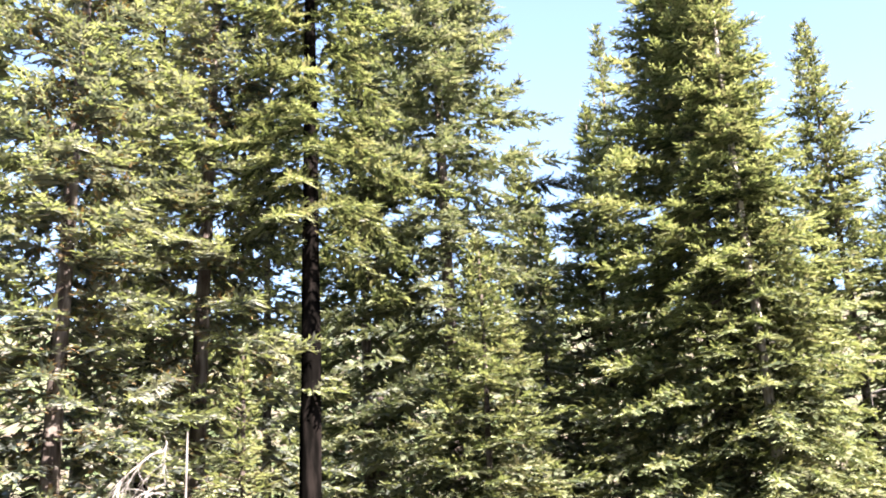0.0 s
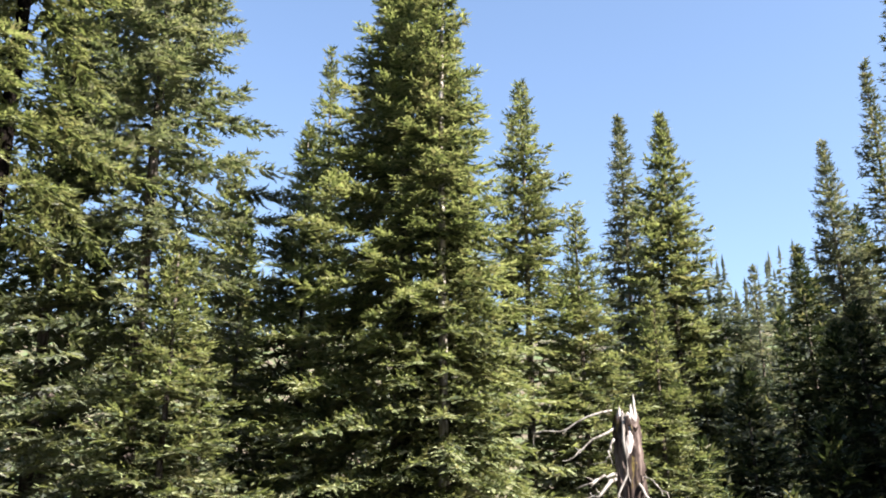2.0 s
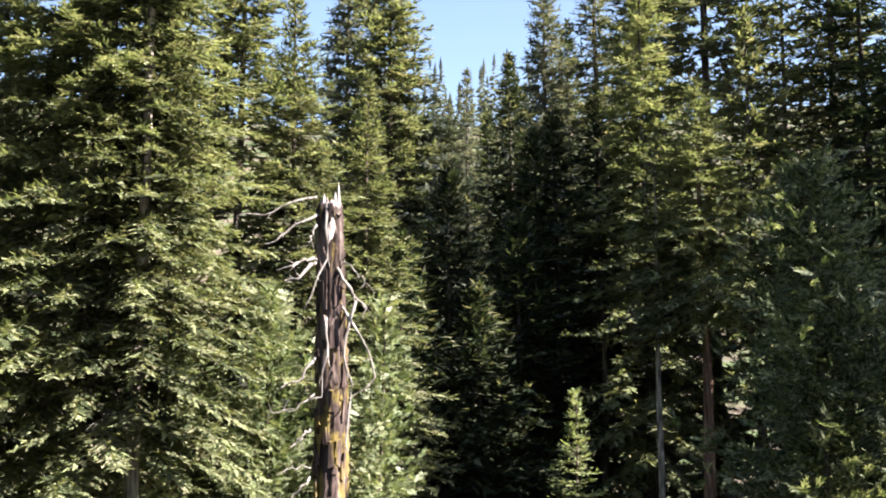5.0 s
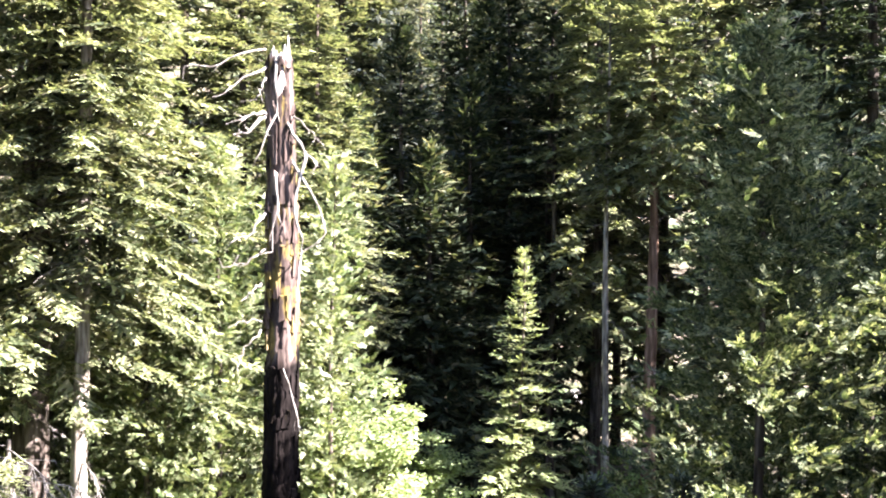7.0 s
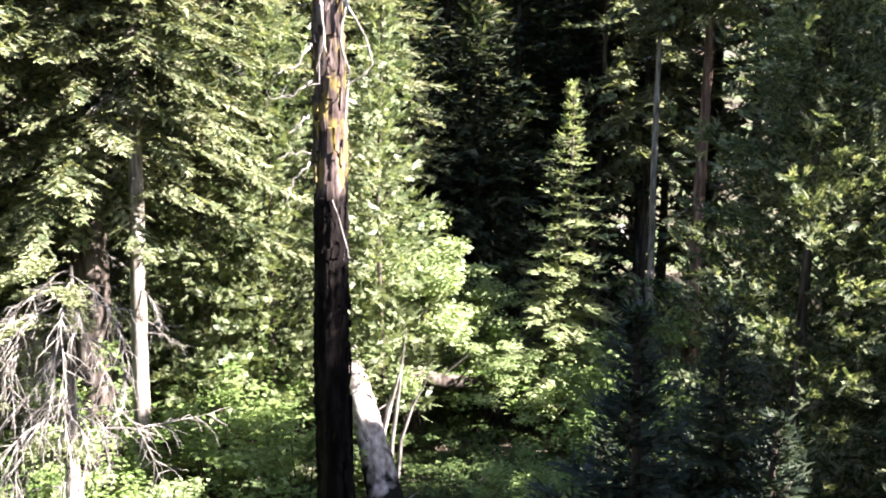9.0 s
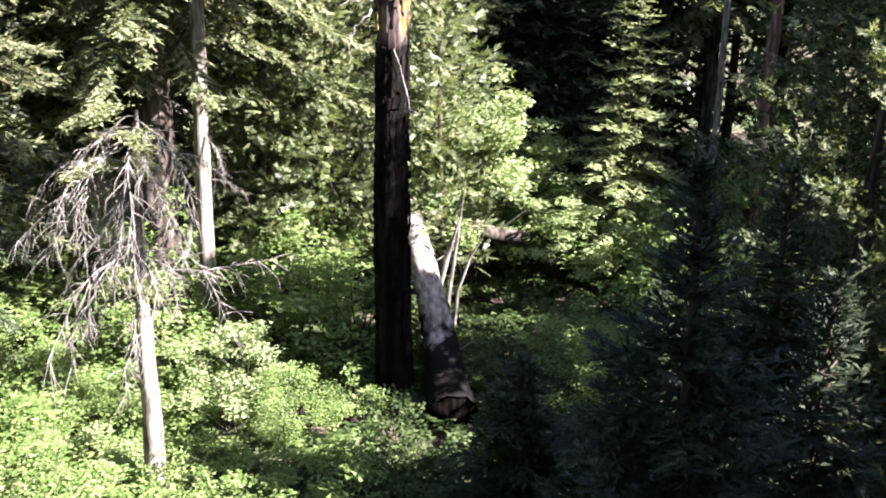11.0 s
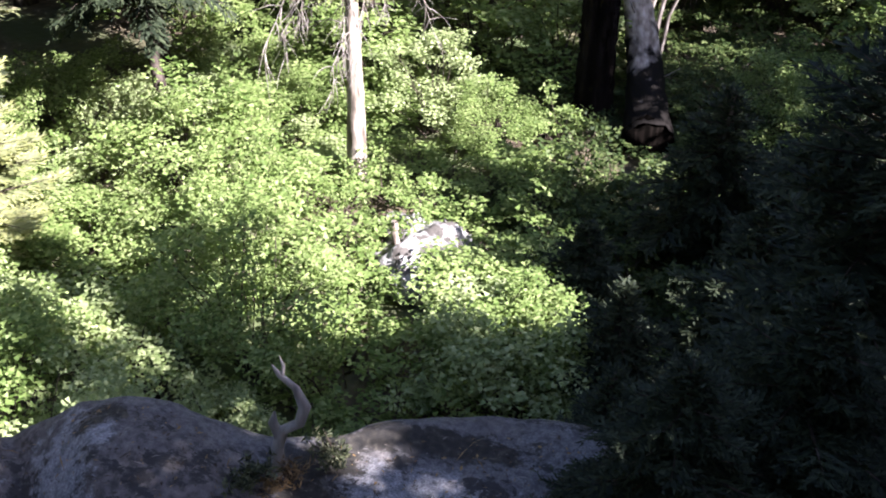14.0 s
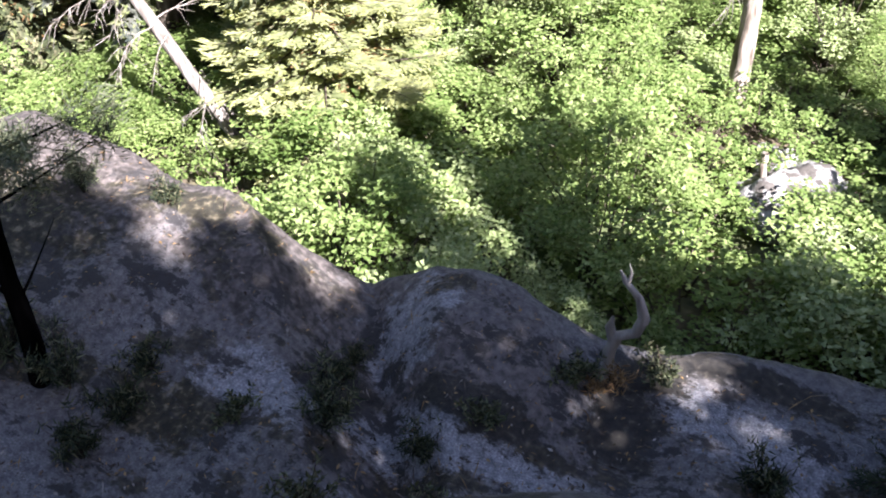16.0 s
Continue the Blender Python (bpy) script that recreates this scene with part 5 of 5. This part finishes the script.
def pale_rock(name):
    m, nt, bsdf, out = nodes_of(name)
    a, b = noise_node(nt, 30.0, 6.0), noise_node(nt, 3.0, 8.0)
    c = ramp_node(nt, a.outputs["Fac"], [(0.3, (0.13, 0.127, 0.124)), (0.6, (0.27, 0.264, 0.26))]).outputs[0]
    f = ramp_node(nt, b.outputs["Fac"], [(0.5, (0, 0, 0)), (0.56, (1, 1, 1))]).outputs[0]
    c = mix_node(nt, c, (0.06, 0.054, 0.048, 1), f)
    nt.links.new(c, bsdf.inputs["Base Color"])
    bsdf.inputs["Roughness"].default_value = 0.85
    bump = nt.nodes.new("ShaderNodeBump")
    bump.inputs["Strength"].default_value, bump.inputs["Distance"].default_value = 1.0, 0.12
    nt.links.new(b.outputs["Fac"], bump.inputs["Height"])
    nt.links.new(bump.outputs[0], bsdf.inputs["Normal"])
    return m


PALE_ROCK = pale_rock("sunlit_pale_granite")
rock_rng = np.random.default_rng(810)
for i in range(13):
    bx, by = place(-9.2 + rock_rng.uniform(-1.9, 1.9), 16.8 + rock_rng.uniform(-1.0, 1.0))
    k = rock_rng.uniform(0.28, 0.46) if i else 1.15
    boulder("boulder", "pale sunlit granite boulder in a gap of the thicket", bx, by, float(ground_z(bx, by)) + 0.15, (k * 1.2, k, k * 0.75), i + 1, PALE_ROCK, "boulders in the thicket")
wx, wy = place(17.7, 62.0)
boulder("boulder", "white sunlit boulder under the trees", wx, wy, float(ground_z(wx, wy)) + 1.0, (1.1, 0.9, 0.8), 31, PALE_ROCK)


def rotted_post(az, d, low, high, r, seed, mat, label):
    x, y = place(az, d)
    st = tagged(new("dead_stump"), label, "stump", "dead stumps")
    st.location = (x, y, low)
    part_of(st, "trunk", trunk_mesh(seed, high - low, r, r * 0.8, mat, (0.03, 0), 14, 20, 0.08, 0.25, 0.35))


rotted_post(-11.4, 16.3, -0.1, 1.3, 0.07, 821, BARK_PALE, "thin grey broken post in the thicket")
rotted_post(-5.2, 33.5, -0.1, 2.6, 0.3, 823, BARK_RED, "reddish rotten stump in the undergrowth")


def bare_pole(az, d, height, r, seed):
    x, y = place(az, d)
    t = tagged(new("tree_trunk"), "thin bare trunk of a young tree in the undergrowth", "tree trunk", "thin trunks")
    t.location = (x, y, float(ground_z(x, y)) - 0.1)
    part_of(t, "trunk", trunk_mesh(seed, height, r, r * 0.4, BARK_FIR, (0.1, 0), 12, 26))
    for me in dead_limbs(seed + 1, 2.0, height, 5, 0.7, r, BARK_FIR):
        part_of(t, "dead_branch", me)


bare_pole(-3.5, 33.5, 9.0, 0.16, 831)
bare_pole(16.1, 44.0, 16.0, 0.2, 835)
bare_pole(18.5, 46.0, 16.0, 0.22, 837)
bare_pole(8.4, 48.0, 16.0, 0.2, 839)


# ---- on the rock ----
def on_rock(az, d):
    x, y = place(az, d)
    return x, y, float(outcrop_z(x, y))


def crooked_stick():
    x, y, z = on_rock(-20.4, 6.45)
    st = tagged(new("dead_stick"), "pale crooked dead stick standing at the rock's edge", "dead wood")
    st.location = (x, y, z + 0.0)
    st.scale = (1.25, 1.25, 1.25)
    rng = np.random.default_rng(840)
    tb = Tubes()
    tb.add([(0, 0, 0), (0.0, 0, 0.25), (0.05, 0, 0.42), (0.17, 0, 0.5), (0.21, 0, 0.66), (0.16, 0, 0.82), (0.06, 0, 0.92), (0.02, 0, 1.0)], [0.05, 0.045, 0.042, 0.04, 0.036, 0.028, 0.018, 0.006], 9, 0.14, rng)
    part_of(st, "stem", tb.mesh("stem", BRIGHT_WOOD))
    tb = Tubes()
    tb.add([(0.02, 0, 0.36), (-0.01, -0.02, 0.5), (0.01, -0.02, 0.6)], [0.04, 0.03, 0.01], 7, 0.1, rng)
    part_of(st, "prong", tb.mesh("prong", BRIGHT_WOOD))
    tb = Tubes()
    tb.add([(0.08, 0, 0.9), (0.09, 0.02, 0.98), (0.07, 0.02, 1.06)], [0.016, 0.012, 0.003], 6)
    part_of(st, "prong", tb.mesh("prong", BRIGHT_WOOD))


crooked_stick()


def tuft_meshes(seed, height, width, count, mats, length, ratio):
    rng = np.random.default_rng(seed)
    stems = Tubes()
    heads = []
    for i in range(14):
        a, rr = rng.uniform(0, 6.283), width * 0.5 * rng.uniform(0.1, 1)
        tip = np.array([math.cos(a) * rr, math.sin(a) * rr, height * rng.uniform(0.5, 1.0)])
        stems.add([np.zeros(3), tip * np.array([0.4, 0.4, 0.55]), tip], [0.008, 0.006, 0.002], 4)
        heads += [tip * q + rng.normal(0, 0.02, 3) for q in (0.55, 0.75, 1.0)]
    heads = np.array(heads)
    p = heads[rng.integers(0, len(heads), count)] + rng.normal(0, width * 0.05, (count, 3))
    p[:, 2] = np.maximum(p[:, 2], 0.01)
    d = rng.normal(size=(count, 3)) + np.array([0, 0, 0.5])
    w = np.cross(d, rng.normal(size=(count, 3)))
    ln = rng.uniform(0.6, 1.2, count) * length
    v, f = spikes(p, d, w, ln, ln * ratio)
    return raw_mesh("needles", v, f, mats, rng.integers(0, len(mats), count)), stems.mesh("stemwork", TWIG)


def seedlings():
    kinds = [tuft_meshes(850, 0.55, 0.5, 900, [FIR_SHADED, PINE], 0.09, 0.16), tuft_meshes(851, 0.35, 0.45, 700, [FIR, FIR_SHADED], 0.08, 0.2), tuft_meshes(852, 0.22, 0.4, 420, [FIR, PINE], 0.06, 0.4)]
    first = {}
    rng = np.random.default_rng(853)
    spots = [(-43.1, 5.9, 0, 1.2), (-35.8, 5.6, 1, 1.0), (-41.2, 6.6, 1, 0.8), (-39.8, 6.9, 1, 0.7), (-54.9, 7.0, 1, 1.0), (-57.8, 6.6, 1, 1.2), (-60.5, 7.1, 0, 1.1), (-63.2, 7.6, 0, 1.3), (-61.4, 6.4, 1, 1.2), (-29.8, 5.7, 2, 1.0), (-22.9, 6.3, 2, 1.2), (-55.8, 9.4, 0, 0.9), (-58.7, 9.9, 0, 1.1), (-50.9, 8.7, 1, 0.9), (-46.0, 4.9, 2, 1.3), (-7.4, 5.6, 1, 1.2), (-4.3, 5.3, 0, 1.0), (-16.0, 6.5, 2, 1.2), (-50.0, 6.2, 2, 1.1), (-33.9, 4.9, 2, 1.1)]
    for a, d, k, s in spots:
        x, y, z = on_rock(a, d)
        m = pose(x, y, z - 0.03, 0, 0, rng.uniform(0, 360))
        if k in first:
            ob = copy_thing(first[k], m)
        else:
            ob = tagged(new("seedling"), ("young pine seedling rooted in the granite", "small bushy fir seedling on the granite", "low green herb in a crack of the granite")[k], "plant", "seedlings on the rock")
            part_of(ob, "needles", kinds[k][0])
            tagged(part_of(ob, "stemwork", kinds[k][1]), "thin brown stems", kind="stuff")
            ob.matrix_basis = m
            first[k] = ob
        ob.scale = (s, s, s)
    # a dry rust-coloured sprig
    x, y, z = on_rock(-20.0, 6.3)
    ob = tagged(new("dry_sprig"), "dry rust-coloured fir sprig lying on the rock", "dead plant")
    ob.location = (x, y, z)
    n, st = tuft_meshes(859, 0.25, 0.5, 420, [BROWN], 0.08, 0.2)
    part_of(ob, "needles", n)
    part_of(ob, "stemwork", st)


seedlings()


def leaning_pine():
    x, y, z = on_rock(-62.2, 7.3)
    t = tagged(new("small_pine"), "small dark leaning pine with a thin crooked trunk on the rock", "tree")
    t.location = (x, y, z - 0.1)
    rng = np.random.default_rng(870)
    tb = Tubes()
    s = np.linspace(0, 1, 14)
    pts = np.stack([-0.12 * s + 0.05 * np.sin(9 * s), 0.42 * s ** 1.2, 2.9 * s], -1)
    tb.add(pts, 0.105 - 0.065 * s, 12, 0.06, rng)
    part_of(t, "trunk", tb.mesh("trunk", BARK_DARK))
    for i in range(9):
        k = int(rng.integers(3, 13))
        a = rng.uniform(0, 6.283)
        d = np.array([math.cos(a), math.sin(a), rng.uniform(0.0, 0.5)])
        tb = Tubes()
        q = [pts[k] + d * l + np.array([0, 0, 0.06 * l * l]) for l in (0, 0.3, 0.6, 0.95)]
        tb.add(q, [0.018, 0.013, 0.008, 0.003], 5)
        br = part_of(t, "branch", tb.mesh("branch", BARK_DARK))
        if k > 5:
            n = 620
            p = np.array(q)[rng.integers(1, 4, n)] + rng.normal(0, 0.09, (n, 3))
            dd = rng.normal(size=(n, 3)) + d
            v, f = spikes(p, dd, np.cross(dd, rng.normal(size=(n, 3))), rng.uniform(0.07, 0.14, n), np.full(n, 0.014))
            part_of(br, "needles", raw_mesh("needles", v, f, [PINE]))


leaning_pine()


def litter():
    """Fallen twigs, cone scales and dry leaves on the outcrop."""
    rng = np.random.default_rng(880)
    n = 8200
    a, d = rng.uniform(-74, 6, n), rng.uniform(3.6, 10.5, n)
    x, y = d * np.sin(np.radians(a)), d * np.cos(np.radians(a))
    keep = d < np.interp(a, EDGE_AZ, EDGE_R) - 0.15
    x, y = x[keep], y[keep]
    n = len(x)
    p = np.stack([x, y, outcrop_z(x, y) + 0.03], -1)
    th = rng.uniform(0, 6.283, n)
    dd = np.stack([np.cos(th), np.sin(th), rng.normal(0, 0.12, n)], -1)
    w = np.stack([-np.sin(th), np.cos(th), rng.normal(0, 0.4, n)], -1)
    ln = rng.uniform(0.02, 0.07, n)
    ln[::23] *= 3.5
    wd = np.where(np.arange(n) % 23 == 0, 0.012, np.where(np.arange(n) % 3 == 0, ln * 0.45, 0.01))
    v, f = blades(p, dd, w, ln, wd, 0.1)
    idx = rng.choice(3, n, p=[0.5, 0.34, 0.16])
    tagged(new("forest_litter", raw_mesh("forest_litter", v, f, [TWIG, BROWN, DEADWOOD], idx)), "fallen twigs, needles and dry leaves scattered on the granite", "litter", kind="stuff")


litter()


def ferns():
    rng = np.random.default_rng(890)
    kinds = []
    for s in range(3):
        vs, fs, k = [], [], 0
        for i in range(11):
            a = i * 0.571 * 2 + rng.normal(0, 0.2)
            L = rng.uniform(0.55, 0.9)
            q = np.linspace(0.1, 1, 13)
            p = np.stack([math.cos(a) * L * q * 0.8, math.sin(a) * L * q * 0.8, L * (0.9 * q - 0.62 * q ** 2)], -1)
            p = np.repeat(p, 2, axis=0)
            sg = np.tile([1.0, -1.0], 13)
            d = np.stack([-math.sin(a) * sg + 0.3 * math.cos(a), math.cos(a) * sg + 0.3 * math.sin(a), np.full(26, -0.15)], -1)
            ln = 0.2 * L * (1.15 - np.repeat(q, 2)) + 0.02
            v, f = blades(p, d, np.array([[math.cos(a), math.sin(a), 0.3]] * 26), ln, ln * 0.3 + 0.02)
            vs.append(v)
            fs.append(f + k)
            k += len(v)
        # fronds share the leaf colour that has shade in it
        kinds.append(raw_mesh("fronds", np.concatenate(vs), np.concatenate(fs), [LEAF_SHADED]))
    first = {}
    for i in range(90):
        a, d = rng.uniform(-8, 22), rng.uniform(13, 30)
        x, y = place(a, d)
        k = i % 3
        m = pose(x, y, float(ground_z(x, y)), 0, 0, rng.uniform(0, 360))
        if k in first:
            ob = copy_thing(first[k], m)
        else:
            ob = tagged(new("fern"), "green fern on the shaded forest floor", "fern", "ferns on the forest floor")
            part_of(ob, "fronds", kinds[k])
            ob.matrix_basis = m
            first[k] = ob
        q = rng.uniform(0.8, 1.5)
        ob.scale = (q, q, q)


ferns()


# ---- small firs at the lip of the ledge, needles coloured dark for shade ----
for i, (a, d, hh, r) in enumerate(((9.5, 6.1, 1.9, 1.15), (17.0, 7.0, 2.2, 1.3), (4.5, 8.3, 3.4, 1.2))):
    x, y = place(a, d)
    gz = float(outcrop_z(x, y)) if d < 7.5 else 1.6
    t = tagged(new("fir_sapling"), "small bushy fir at the lip of the ledge with shade-darkened needles", "tree", "small firs by the ledge")
    t.location = (x, y, gz - 0.15)
    part_of(t, "trunk", trunk_mesh(900 + i, hh * 0.98, 0.05, 0.01, BARK_FIR, (0, 0), 10, 14))
    n, w = crown_mesh(910 + i, hh, 0.1, r, "fir", 150, 0.34, [FIR_SHADED], (0, 0), 0.3, 0.05)
    part_of(t, "crown", n)
    part_of(t, "limbwork", w)
